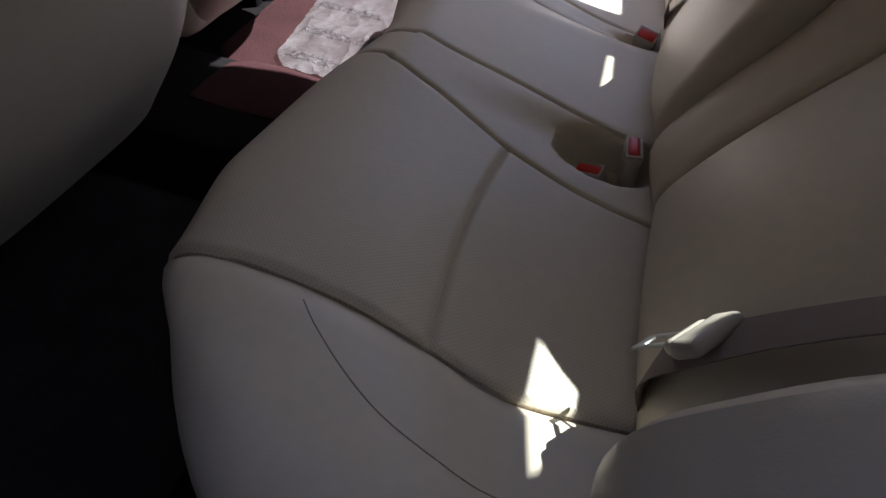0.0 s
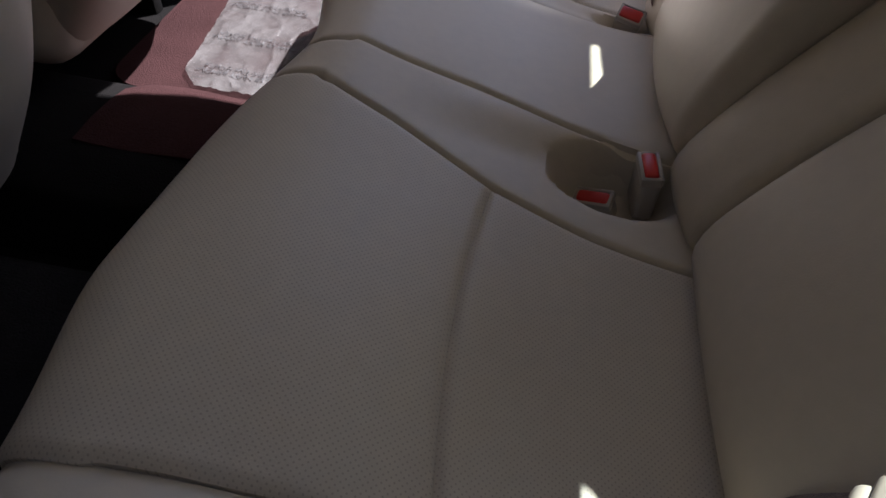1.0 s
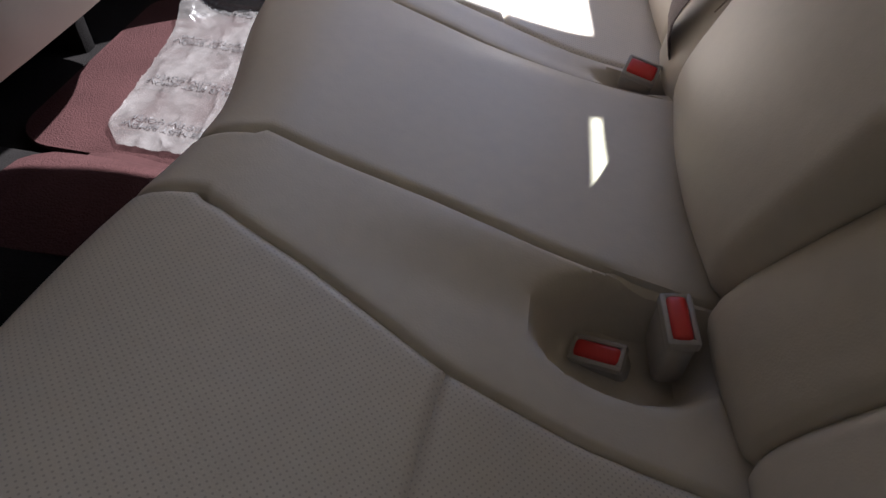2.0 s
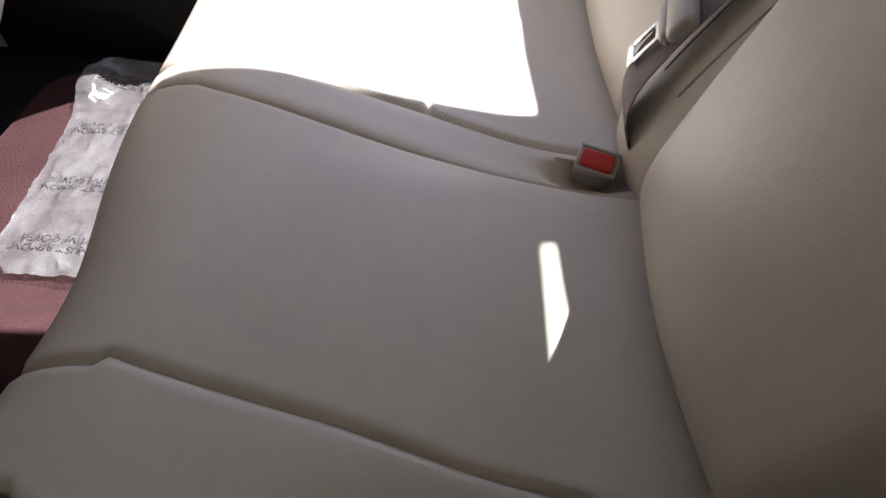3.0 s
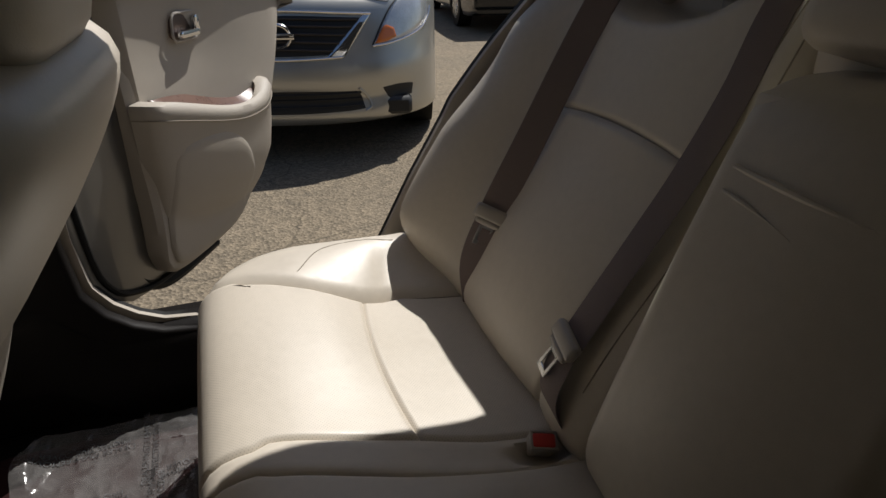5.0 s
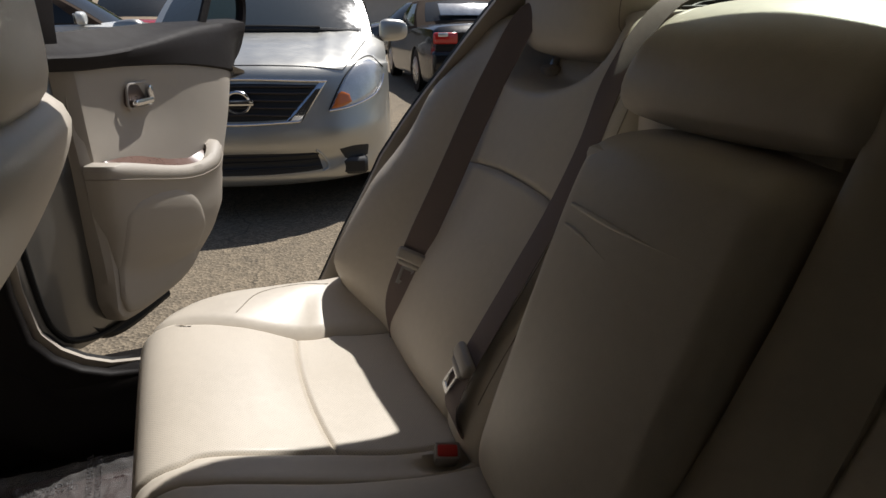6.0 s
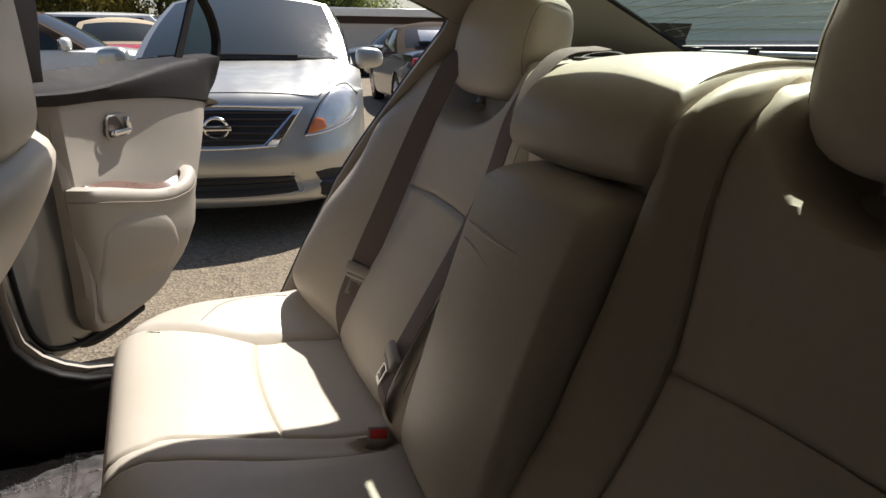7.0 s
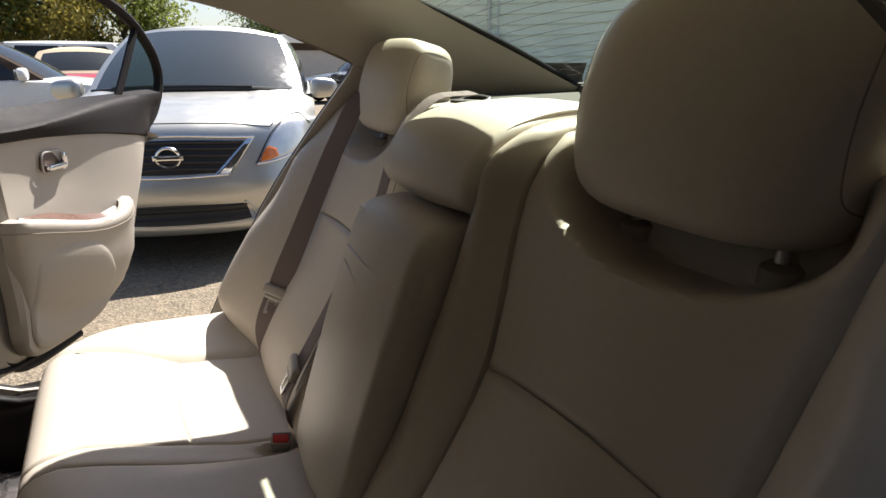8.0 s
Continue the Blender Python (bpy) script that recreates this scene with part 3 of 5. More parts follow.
def buckle(at, turn, label, tall=0.05, wide=0.020, k=1.0):
    """A buckle: grey housing with a raised rim round its red press button."""
    m = Matrix.Translation(at) @ turn @ Matrix.Scale(k, 4)
    ob = thing("belt_buckle", at, label, "seat belt buckle", "rear belt buckles")
    for name, bm, mat in (("housing", box((wide + 0.006, 0.040, tall), 0.006, 3, (0, 0, -tall / 2)), GREYP),
                          ("rim", join(box((0.0045, 0.040, 0.010), 0.002, 2, (-wide / 2 - 0.001, 0, 0.003)), box((0.0045, 0.040, 0.010), 0.002, 2, (wide / 2 + 0.001, 0, 0.003)), box((wide + 0.002, 0.005, 0.010), 0.002, 2, (0, -0.0175, 0.003)), box((wide + 0.002, 0.005, 0.010), 0.002, 2, (0, 0.0175, 0.003))), GREYP),
                          ("button", box((wide - 0.001, 0.034, 0.013), 0.004, 3, (-0.0005, 0, 0.0035)), RED)):
        bmesh.ops.transform(bm, matrix=m, verts=bm.verts)
        part(name, bm, mat, ob, "red press button" if name == "button" else "")


buckle((-0.034, 0.158, 0.548), pose(0, 0, 0, 6, -26, 70), "grey belt buckle with a red button on the far wing", 0.03, 0.022, 0.82)
buckle((-0.034, -0.143, 0.550), pose(0, 0, 0, 4, -8, 4), "grey belt buckle with a red button, upright in the cushion pocket", 0.05, 0.015, 0.95)
buckle((-0.073, -0.149, 0.510), pose(0, 0, 0, -20, -18, 76), "grey belt buckle with a red button, low in the cushion pocket", 0.04, 0.015, 0.92)


# ---- the car's shell ----
def ring_hit(poly, c, a):
    """Where the ray from c at the angle a leaves a closed outline."""
    d, best = (math.cos(a), math.sin(a)), None
    for (x0, z0), (x1, z1) in zip(poly, poly[1:] + poly[:1]):
        ex, ez = x1 - x0, z1 - z0
        den = d[0] * ez - d[1] * ex
        if abs(den) < 1e-9:
            continue
        t = ((x0 - c[0]) * ez - (z0 - c[1]) * ex) / den
        u = ((x0 - c[0]) * d[1] - (z0 - c[1]) * d[0]) / den
        if t > 0 and -1e-6 <= u <= 1 + 1e-6:
            best = max(best or 0, t)
    return (c[0] + d[0] * best, c[1] + d[1] * best)


OPENING = [(-0.085, 0.552), (-0.02, 0.673), (0.047, 0.785), (0.127, 0.935), (0.192, 1.053), (0.246, 1.14), (0.262, 1.166), (0.238, 1.180), (0.096, 1.235), (0.03, 1.262), (-0.05, 1.280), (-0.3, 1.312), (-0.52, 1.315), (-0.60, 1.295), (-0.628, 1.22), (-0.612, 0.90), (-0.603, 0.74), (-0.607, 0.64), (-0.60, 0.55), (-0.575, 0.51), (-0.54, 0.482), (-0.50, 0.463), (-0.44, 0.456), (-0.30, 0.456), (-0.20, 0.466), (-0.14, 0.50)]
SKIN = [(-1.9, 0.28), (1.25, 0.28), (1.25, 1.05), (0.93, 1.095), (0.42, 1.28), (0.2, 1.37), (-0.3, 1.42), (-1.0, 1.40), (-1.25, 1.36), (-1.95, 0.98)]


def lean(z, x=0.0):
    """How far the side leans in above the waist, more so towards the tail."""
    return 0.45 * max(z - 0.82, 0) + 0.22 * min(max(x - 0.05, 0), 0.25) * smooth01(0.85, 1.05, z)


car = thing("car_body", (0, 0, 0.0), "cabin of a saloon car with cream trim, rear doors standing open", "car")


def side_ring(side, y_in, y_out, grow, outer, mat, name, label=""):
    c, n = (-0.25, 0.88), 280
    inner = [ring_hit(OPENING, c, a) for a in np.linspace(0, 2 * math.pi, n, endpoint=False)]
    inner = [(c[0] + (x - c[0]) * (1 + grow), c[1] + (z - c[1]) * (1 + grow)) for x, z in inner]
    out = [ring_hit(outer, c, a) for a in np.linspace(0, 2 * math.pi, n, endpoint=False)] if outer else [(c[0] + (x - c[0]) * 1.022, c[1] + (z - c[1]) * 1.022) for x, z in inner]
    loops = [[(x, side * (y - lean(z, x)), z) for x, z in some] for some, y in ((inner, y_in), (out, y_in), (out, y_out), (inner, y_out), (inner, y_in))]
    g = np.array([lp + lp[:1] for lp in loops])
    bm = sheet(g)
    bmesh.ops.remove_doubles(bm, verts=bm.verts, dist=1e-5)
    bmesh.ops.recalc_face_normals(bm, faces=bm.faces)
    return part(name, bm, mat, car, label)


for side in (1, -1):
    side_ring(side, 0.735, 0.745, 0.0, SKIN, TRIM, "inner_side_trim", "cream inner side trim round the door opening")
    side_ring(side, 0.760, 0.785, 0.060, SKIN, BODY, "side_panel", "painted body side with the door opening")
    side_ring(side, 0.741, 0.760, 0.004, None, RUBBER, "door_seal", "black rubber door seal")

# roof, headliner, rear window and shelf
ROOF = [(-1.25, 1.345), (-0.8, 1.385), (-0.3, 1.395), (0.1, 1.385), (0.325, 1.343)]
rl = curve(ROOF, 24)
wide = np.linspace(-1, 1, 21)
def roof_row(x, z, w, rise):
    return [(x, v * w, z + rise - 0.05 * abs(v) ** 3) for v in wide]
part("roof_skin", sheet([roof_row(x, z, 0.56, 0.05) for x, z in rl], flip=True), BODY, car)
headliner = tagged(part("ceiling", sheet([roof_row(x, z, 0.555, 0.0) for x, z in rl]), CLOTH), "beige cloth headliner of the car", "headliner", kind="structure")
part("rear_header", box((0.03, 0.96, 0.022), 0.008, 2, (0.325, 0, 1.345)), CLOTH, car)
WIN = [[(0.325 + 0.585 * u, v * (0.495 + 0.095 * u), 1.320 - 0.203 * u + 0.010 * math.sin(math.pi * u) + 0.03 * (1 - v * v)) for v in wide] for u in np.linspace(0, 1, 12)]
pane = part("rear_window", sheet(WIN, flip=True), glass("rear_glass", (0.90, 0.98, 0.84), ior=1.08), car, "greenish rear window glass with heating wires")
for u in np.linspace(0.12, 0.9, 14):
    row = [(0.325 + 0.585 * u, v * (0.46 + 0.09 * u), 1.3175 - 0.203 * u + 0.010 * math.sin(math.pi * u) + 0.03 * (1 - v * v)) for v in np.linspace(-1, 1, 25)]
    part("heating_wire", tube(row, 0.0005, 4), DARK, pane)
for side in (1, -1):
    edge = [(0.315 + 0.595 * u, side * (0.497 + 0.095 * u), 1.322 - 0.203 * u + 0.010 * math.sin(math.pi * u)) for u in np.linspace(0, 1, 14)]
    part("window_seal", tube(edge, 0.007, 8), RUBBER, car)
    # the pillar's lining, from the door opening back to the window's edge
    g = []
    for u in np.linspace(0, 1, 20):
        a = np.array([-0.12 + 0.39 * u, side * (0.735 - lean(1.325 - 0.165 * u, -0.12 + 0.39 * u)), 1.325 - 0.165 * u])
        b = np.array([0.303 + 0.607 * u, side * (0.503 + 0.095 * u), 1.328 - 0.205 * u + 0.010 * math.sin(math.pi * u)])
        g.append([tuple(a * (1 - v) + b * v + np.array([0, side * 0.02 * math.sin(math.pi * v), 0])) for v in np.linspace(0, 1, 14)])
    part("pillar_lining", sheet(g, flip=side < 0), CLOTH, car, "beige cloth pillar lining")
    low = [[(x, side * y, z) for x in np.linspace(0.285, 0.95, 12)] for y, z in ((0.57, 1.085), (0.585, 1.095), (0.60, 1.13), (0.585, 1.17))]
    part("quarter_trim", sheet(low, flip=side > 0), DARK, car, "dark lower quarter trim")

SHELF = material("shelf_cloth", (0.10, 0.095, 0.082), 0.9, bump=0.6, scale=600, vary=0.08)
part("parcel_shelf", box((0.62, 1.20, 0.02), 0.006, 2, (0.66, 0, 1.085)), SHELF, car, "grey-green cloth parcel shelf")
part("shelf_rim", tube([(0.90, -0.6, 1.107), (0.93, -0.3, 1.111), (0.94, 0, 1.113), (0.93, 0.3, 1.111), (0.90, 0.6, 1.107)], 0.012, 8, 30), DARK, car)
shade = thing("roller_sunshade", (0.83, 0, 1.095), "rolled-down rear window sunshade lying along the parcel shelf", "sunshade")
part("roller", tube([(0.835, -0.44, 1.104), (0.835, 0.44, 1.104)], 0.007, 12), STEEL, shade)
for y in (-0.45, 0.45, 0.30):
    part("bracket", box((0.024, 0.02, 0.022), 0.004, 2, (0.835, y, 1.106)), DARK, shade)
for y, x in ((0.19, 0.36), (0.55, 0.37), (-0.56, 0.37)):
    guide = thing("belt_guide", (x, y, 1.095), "dark plastic seat belt guide on the shelf", "belt guide", "belt guides")
    part("bezel", tube([(x + 0.022 * math.cos(t), y + 0.040 * math.sin(t), 1.104 + 0.006 * math.cos(t)) for t in np.linspace(0, 2 * math.pi, 25)], 0.005, 8, caps=False), DARK, guide)
    part("base", box((0.05, 0.09, 0.012), 0.004, 2, (x, y, 1.1)), DARK, guide)
tagged(part("shelf_cover", box((0.06, 0.10, 0.006), 0.002, 2, (0.52, 0.25, 1.0985), pose(0, 0, 0, 0, 0, 20)), TRIM), "cream plastic anchor cover on the parcel shelf", "anchor cover")

# blacked-out windscreen, bonnet side and floor of the cabin
# unseen; opaque dark in place of glass, to keep light out of the cabin
part("windscreen", sheet([[(-1.25 - 0.7 * u, v * (0.64 + 0.06 * u), 1.345 - 0.37 * u + 0.03 * (1 - v * v)) for v in np.linspace(-1, 1, 9)] for u in (0, 0.5, 1)]), DARK, car)
part("dashboard", box((0.35, 1.46, 0.40), 0.06, 4, (-1.85, 0, 0.78)), DARK, car)
part("bulkhead", box((0.05, 1.56, 0.75), 0, 1, (-1.98, 0, 0.62)), DARK, car)
part("rear_bulkhead", box((0.04, 1.50, 0.80), 0, 1, (1.2, 0, 0.68)), DARK, car)
part("boot_lid", box((0.36, 1.50, 0.02), 0.005, 1, (1.09, 0, 1.075)), BODY, car)
floor = tagged(part("floor", box((3.2, 1.49, 0.03), 0.004, 1, (-0.36, 0, 0.262)), CARPET), "black carpet of the car's footwell", "floor", kind="structure")
part("tunnel", prism([(-0.17, 0.27), (-0.12, 0.345), (-0.06, 0.365), (0.06, 0.365), (0.12, 0.345), (0.17, 0.27)], 1.5, "x", 0.01, -1.85), CARPET, car)
part("seat_base", box((0.55, 1.40, 0.10), 0.02, 2, (-0.06, 0, 0.325)), CARPET, car)
for side in (1, -1):
    k = [(0.690, 0.28), (0.690, 0.40), (0.700, 0.437), (0.722, 0.454), (0.755, 0.458), (0.80, 0.448), (0.825, 0.425), (0.83, 0.28)]
    g = [[(x, side * y, z + 0.02 * smooth01(-0.30, -0.1, x) + 0.10 * smooth01(-0.57, -0.70, x)) for y, z in k] for x in np.linspace(-0.80, -0.12, 26)]
    part("sill", sheet(g, flip=side < 0), SILLM, car, "dark brown door sill trim")
    cover = [(-0.95, 0.29), (-0.12, 0.29), (-0.12, 0.450), (-0.44, 0.447), (-0.50, 0.454), (-0.545, 0.474), (-0.583, 0.505), (-0.610, 0.548), (-0.617, 0.64), (-0.613, 0.74), (-0.622, 0.90), (-0.638, 1.05), (-0.95, 1.05)]
    part("pillar_cover", prism(cover, side * 0.030, "y", 0.010, side * 0.704, 3), SILLM, car, "dark plastic lower pillar cover")

# ---- mats and the protective film ----
near_mat = thing("floor_mat", (-0.62, -0.42, 0.28), "black carpet mat in the near footwell", "floor mat")
mat_ob = thing("floor_mat", (-0.62, 0.40, 0.28), "burgundy carpet mat in the far footwell", "floor mat")
def mat_edge(cx, cy, w, h, r, n=8):
    out = []
    for sx, sy, a0 in ((1, 1, 0), (-1, 1, 90), (-1, -1, 180), (1, -1, 270)):
        for a in np.linspace(a0, a0 + 90, n):
            out.append((cx + sx * (w / 2 - r) + r * math.cos(radians(a)), cy + sy * (h / 2 - r) + r * math.sin(radians(a))))
    return out
part("carpet", prism(mat_edge(-0.63, 0.42, 0.40, 0.46, 0.06), 0.012, "z", 0.003, 0.279), BURGUNDY, mat_ob)
part("binding", tube([(x, y, 0.287) for x, y in mat_edge(-0.63, 0.42, 0.40, 0.46, 0.06)] + [(-0.63 + 0.2, 0.42 + 0.17, 0.287)], 0.004, 6), BURGUNDY, mat_ob)
NEARMAT = material("charcoal_carpet", (0.022, 0.021, 0.022), 0.95, spec=0.1, bump=1.0, scale=400, vary=0.35, vary_scale=18)
part("carpet", prism(mat_edge(-0.62, -0.44, 0.42, 0.50, 0.06), 0.012, "z", 0.003, 0.279), NEARMAT, near_mat)
part("binding", tube([(x, y, 0.287) for x, y in mat_edge(-0.62, -0.44, 0.42, 0.50, 0.06)] + [(-0.62 + 0.21, -0.44 + 0.19, 0.287)], 0.004, 6), RUBBER, near_mat)
run = thing("tunnel_mat", (-0.55, 0.05, 0.366), "burgundy carpet mat over the centre tunnel", "floor mat")
rg = [[(x, y, z + 0.003 * math.sin(31 * x + 17 * y)) for y, z in ((-0.045, 0.374), (0.0, 0.378), (0.05, 0.377), (0.085, 0.372), (0.11, 0.36), (0.135, 0.335), (0.17, 0.30), (0.20, 0.293))] for x in np.linspace(-0.71, -0.36, 14)]
part("carpet", pad(rg, depth=0.006, width=0.01, back=0.004), BURGUNDY, run)

FILM = bpy.data.materials.new("plastic_film")
FILM.use_nodes = True
fn, fl = FILM.node_tree.nodes, FILM.node_tree.links
fb = fn["Principled BSDF"]
fb.inputs["Base Color"].default_value = (0.19, 0.182, 0.178, 1)
fb.inputs["Roughness"].default_value = 0.16
fv, fbump, fco = fn.new("ShaderNodeTexNoise"), fn.new("ShaderNodeBump"), fn.new("ShaderNodeTexCoord")
fv.noise_type = "RIDGED_MULTIFRACTAL"
fv.inputs["Scale"].default_value, fv.inputs["Detail"].default_value = 34, 4
fbump.inputs["Strength"].default_value, fbump.inputs["Distance"].default_value = 0.6, 0.0022
fl.new(fco.outputs["Object"], fv.inputs["Vector"])
fl.new(fv.outputs[0], fbump.inputs["Height"])
fl.new(fbump.outputs[0], fb.inputs["Normal"])
ft, fm, fz = fn.new("ShaderNodeBsdfTransparent"), fn.new("ShaderNodeMixShader"), fn.new("ShaderNodeTexNoise")
fz.inputs["Scale"].default_value = 7
fr = fn.new("ShaderNodeMapRange")
fr.inputs["From Min"].default_value, fr.inputs["From Max"].default_value = 0.35, 0.65
fr.inputs["To Min"].default_value, fr.inputs["To Max"].default_value = 0.34, 0.60
fl.new(fz.outputs[0], fr.inputs["Value"])
fl.new(fr.outputs[0], fm.inputs[0])
fl.new(ft.outputs[0], fm.inputs[1])
fl.new(fb.outputs[0], fm.inputs[2])
fl.new(fm.outputs[0], fn["Material Output"].inputs[0])


def film_z(x, y):
    """The crumpled sheet: long folds and small creases."""
    n1 = noise.noise((x * 7, y * 5, 0.3)) * 0.004
    n2 = (1 - abs(noise.noise((x * 30 + 5, y * 17, 1.3)))) ** 6 * 0.0042
    n3 = (1 - abs(noise.noise((x * 52 - y * 30, y * 42 + 3, 2.3)))) ** 8 * 0.0026
    edge = 0.014 * smooth01(0.61, 0.66, y) + 0.026 * smooth01(-0.70, -0.735, x) * smooth01(0.50, 0.60, y)
    return 0.297 + n1 + n2 + n3 + edge


film = thing("protective_film", (-0.60, 0.45, 0.292), "crumpled clear plastic film with printed words on the floor mat", "plastic film")
fg = []
for y in np.linspace(0.205, 0.655, 110):
    x0 = np.interp(y, [0.205, 0.24, 0.47, 0.60, 0.655], [-0.68, -0.708, -0.738, -0.752, -0.715]) + 0.006 * noise.noise((y * 18, 0, 0))
    fg.append([(x, y + 0.012 * noise.noise((x * 12, y, 7)) * (y > 0.6), film_z(x, y)) for x in np.linspace(x0, -0.37, 90)])
part("sheet", sheet(fg, flip=True), FILM, film)
INK = material("grey_ink", (0.05, 0.048, 0.05), 0.6)


def lettering(text, at, size, turn, mat, parent, drape=None):
    """Words as thin raised letters, draped over a surface where one is given."""
    cu = bpy.data.curves.new("text", "FONT")
    cu.body, cu.size, cu.align_x, cu.align_y = text, size, "CENTER", "CENTER"
    tmp = bpy.data.objects.new("text", cu)
    scene.collection.objects.link(tmp)
    me = bpy.data.meshes.new_from_object(tmp.evaluated_get(bpy.context.evaluated_depsgraph_get()))
    bpy.data.objects.remove(tmp)
    bm = bmesh.new()
    bm.from_mesh(me)
    bpy.data.meshes.remove(me)
    bmesh.ops.transform(bm, matrix=Matrix.Translation(at) @ turn, verts=bm.verts)
    if drape:
        bmesh.ops.triangulate(bm, faces=bm.faces)
        bmesh.ops.subdivide_edges(bm, edges=[e for e in bm.edges if e.calc_length() > 0.004], cuts=2)
        for v in bm.verts:
            v.co.z = drape(v.co.x, v.co.y) + 0.0025
    return part("print", bm, mat, parent, "printed words", smooth=False)


for x, y, a in [(-0.615, 0.255, 180), (-0.435, 0.265, 180), (-0.52, 0.315, 92), (-0.635, 0.365, 180), (-0.44, 0.40, 180), (-0.53, 0.455, 92), (-0.65, 0.49, 180), (-0.45, 0.52, 180), (-0.545, 0.58, 92), (-0.65, 0.605, 180)]:
    lettering("DEALER MUST REMOVE\nPROTECTIVE COVER", (x, y, 0.31), 0.0150, pose(0, 0, 0, 0, 0, a), INK, film, film_z)


# ---- front seats ----
def front_seat(y0, y1, shift, upright, label):
    """A front seat seen from behind: a deep back that bulges at the shoulders and tapers to its foot, a head restraint and the cushion."""
    rear = curve([(-0.745, 0.42), (-0.665, 0.53), (-0.620, 0.62), (-0.582, 0.71), (-0.537, 0.775), (-0.487, 0.838), (-0.440, 0.912), (-0.418, 0.962), (-0.421, 0.990), (-0.445, 1.008), (-0.500, 1.018)], 44)
    rear[:, 0] += shift - upright * (rear[:, 1] - 0.5)
    ob = thing("front_seat", (rear[0, 0], (y0 + y1) / 2, 0.28), label, "car seat", "front seats")
    mid, half = (y0 + y1) / 2, (y1 - y0) / 2
    g = []
    for x, z in rear:
        u = (z - 0.42) / 0.6
        wide = half * (0.84 + 0.16 * smooth01(0.0, 0.75, u) - 0.16 * smooth01(0.90, 1.0, u))
        deep = 0.060 + 0.02 * math.sin(math.pi * min(u, 1.0)) - 0.022 * smooth01(0.9, 1.0, u)
        row = []
        for a in np.linspace(0, 2 * math.pi, 57):
            c, q = math.cos(a), math.sin(a)
            bb = math.copysign(abs(q) ** 0.5, q) * deep
            row.append((x - deep + bb - 0.03 * (1 - smooth01(0.55, 0.98, 1 - abs(c))) * 0, mid + wide * math.copysign(abs(c) ** 0.5, c), z - 0.25 * (bb - deep)))
        g.append(row)
    for lift, r in ((0.006, 0.75), (0.009, 0.4)):
        cx = np.mean(g[43][:-1], axis=0)
        g.append([tuple(cx + (np.array(p) - cx) * r + np.array([0, 0, lift])) for p in g[43]])
    bm = sheet(g)
    bmesh.ops.remove_doubles(bm, verts=bm.verts, dist=1e-5)
    bmesh.ops.holes_fill(bm, edges=bm.edges)
    bmesh.ops.recalc_face_normals(bm, faces=bm.faces)
    back = part("backrest", bm, LEATHER, ob)
    welt = [(x - deep_at * 0.55 + 0.002, mid + half * (0.84 + 0.16 * smooth01(0.0, 0.75, (z - 0.42) / 0.6)) * 0.965, z + 0.012) for x, z in rear[4:36] for deep_at in (0.07,)]
    part("seam", tube(welt, 0.0016, 6), THREAD, back)
    hx, hz = rear[-1, 0] - 0.005, 1.11
    part("head_restraint", puffy((0.15, 0.29, 0.25), (hx + 0.012, mid + 0.01, hz + 0.01), 5.0, 24), LEATHER, ob)
    for sgn in (-1, 1):
        part("post", tube([(hx, mid + sgn * 0.06, 0.99), (hx, mid + sgn * 0.06, 1.05)], 0.006, 10), STEEL, ob)
    fx, fz = rear[6, 0], 0.50
    part("cushion", box((0.46, y1 - y0 - 0.02, 0.14), 0.05, 4, (fx - 0.30, mid, fz - 0.04)), LEATHER, ob)
    part("side_valance", box((0.44, y1 - y0, 0.07), 0.02, 3, (fx - 0.40, mid, fz - 0.13)), CARPET, ob)
    for yy in (y0 + 0.05, y1 - 0.05):
        part("seat_rail", box((0.44, 0.03, 0.13), 0.008, 2, (fx - 0.40, yy, 0.335)), CARPET, ob)
    return ob


front_seat(0.03, 0.50, 0.0, 0.0, "cream leather front passenger seat, leaned back, seen from behind")
front_seat(-0.56, -0.09, 0.06, 0.10, "cream leather driver's seat in deep shade")

# ---- the open rear door on the far side ----
HINGE, WAY, INTO = np.array([-0.58, 0.72]), np.array([0.4698, 0.8828]), np.array([0.8828, -0.4698])


def on_door(s, z, n=0.0):
    p = HINGE + WAY * s + INTO * n
    return (p[0], p[1], z)


def door_plate(outline, n0, n1, r=0.004):
    """A flat outline of (s, z) pairs on the door, thick from n0 to n1."""
    bm = prism(outline, n1 - n0, "y", r, n0)
    for v in bm.verts:
        v.co = Vector(on_door(v.co.x, v.co.z, v.co.y))
    bmesh.ops.recalc_face_normals(bm, faces=bm.faces)
    return bm


def door_bar(points, r, n=30, seg=8):
    return tube([on_door(*p) for p in curve(points, n)], r, seg)


door = thing("rear_door", on_door(0.4, 0.45), "open rear car door with cream lining, brown waist trim and chrome handle", "car door")
EDGE = [(0.0, 0.99), (0.0, 0.58), (0.03, 0.50), (0.10, 0.455), (0.22, 0.435), (0.46, 0.435), (0.53, 0.475), (0.62, 0.575), (0.70, 0.70), (0.80, 0.83), (0.85, 0.885), (0.90, 0.932), (0.99, 1.03), (0.80, 1.025), (0.4, 1.01)]
part("door_shell", door_plate(EDGE, -0.13, -0.03, 0.012), BODY, door, "painted outer door shell")
part("edge_seal", door_bar([(0.02, 0.98, -0.028), (0.025, 0.62, -0.028), (0.05, 0.52, -0.028), (0.11, 0.475, -0.028), (0.22, 0.452, -0.028), (0.47, 0.452, -0.028), (0.55, 0.49, -0.028)], 0.006, 50), RUBBER, door)
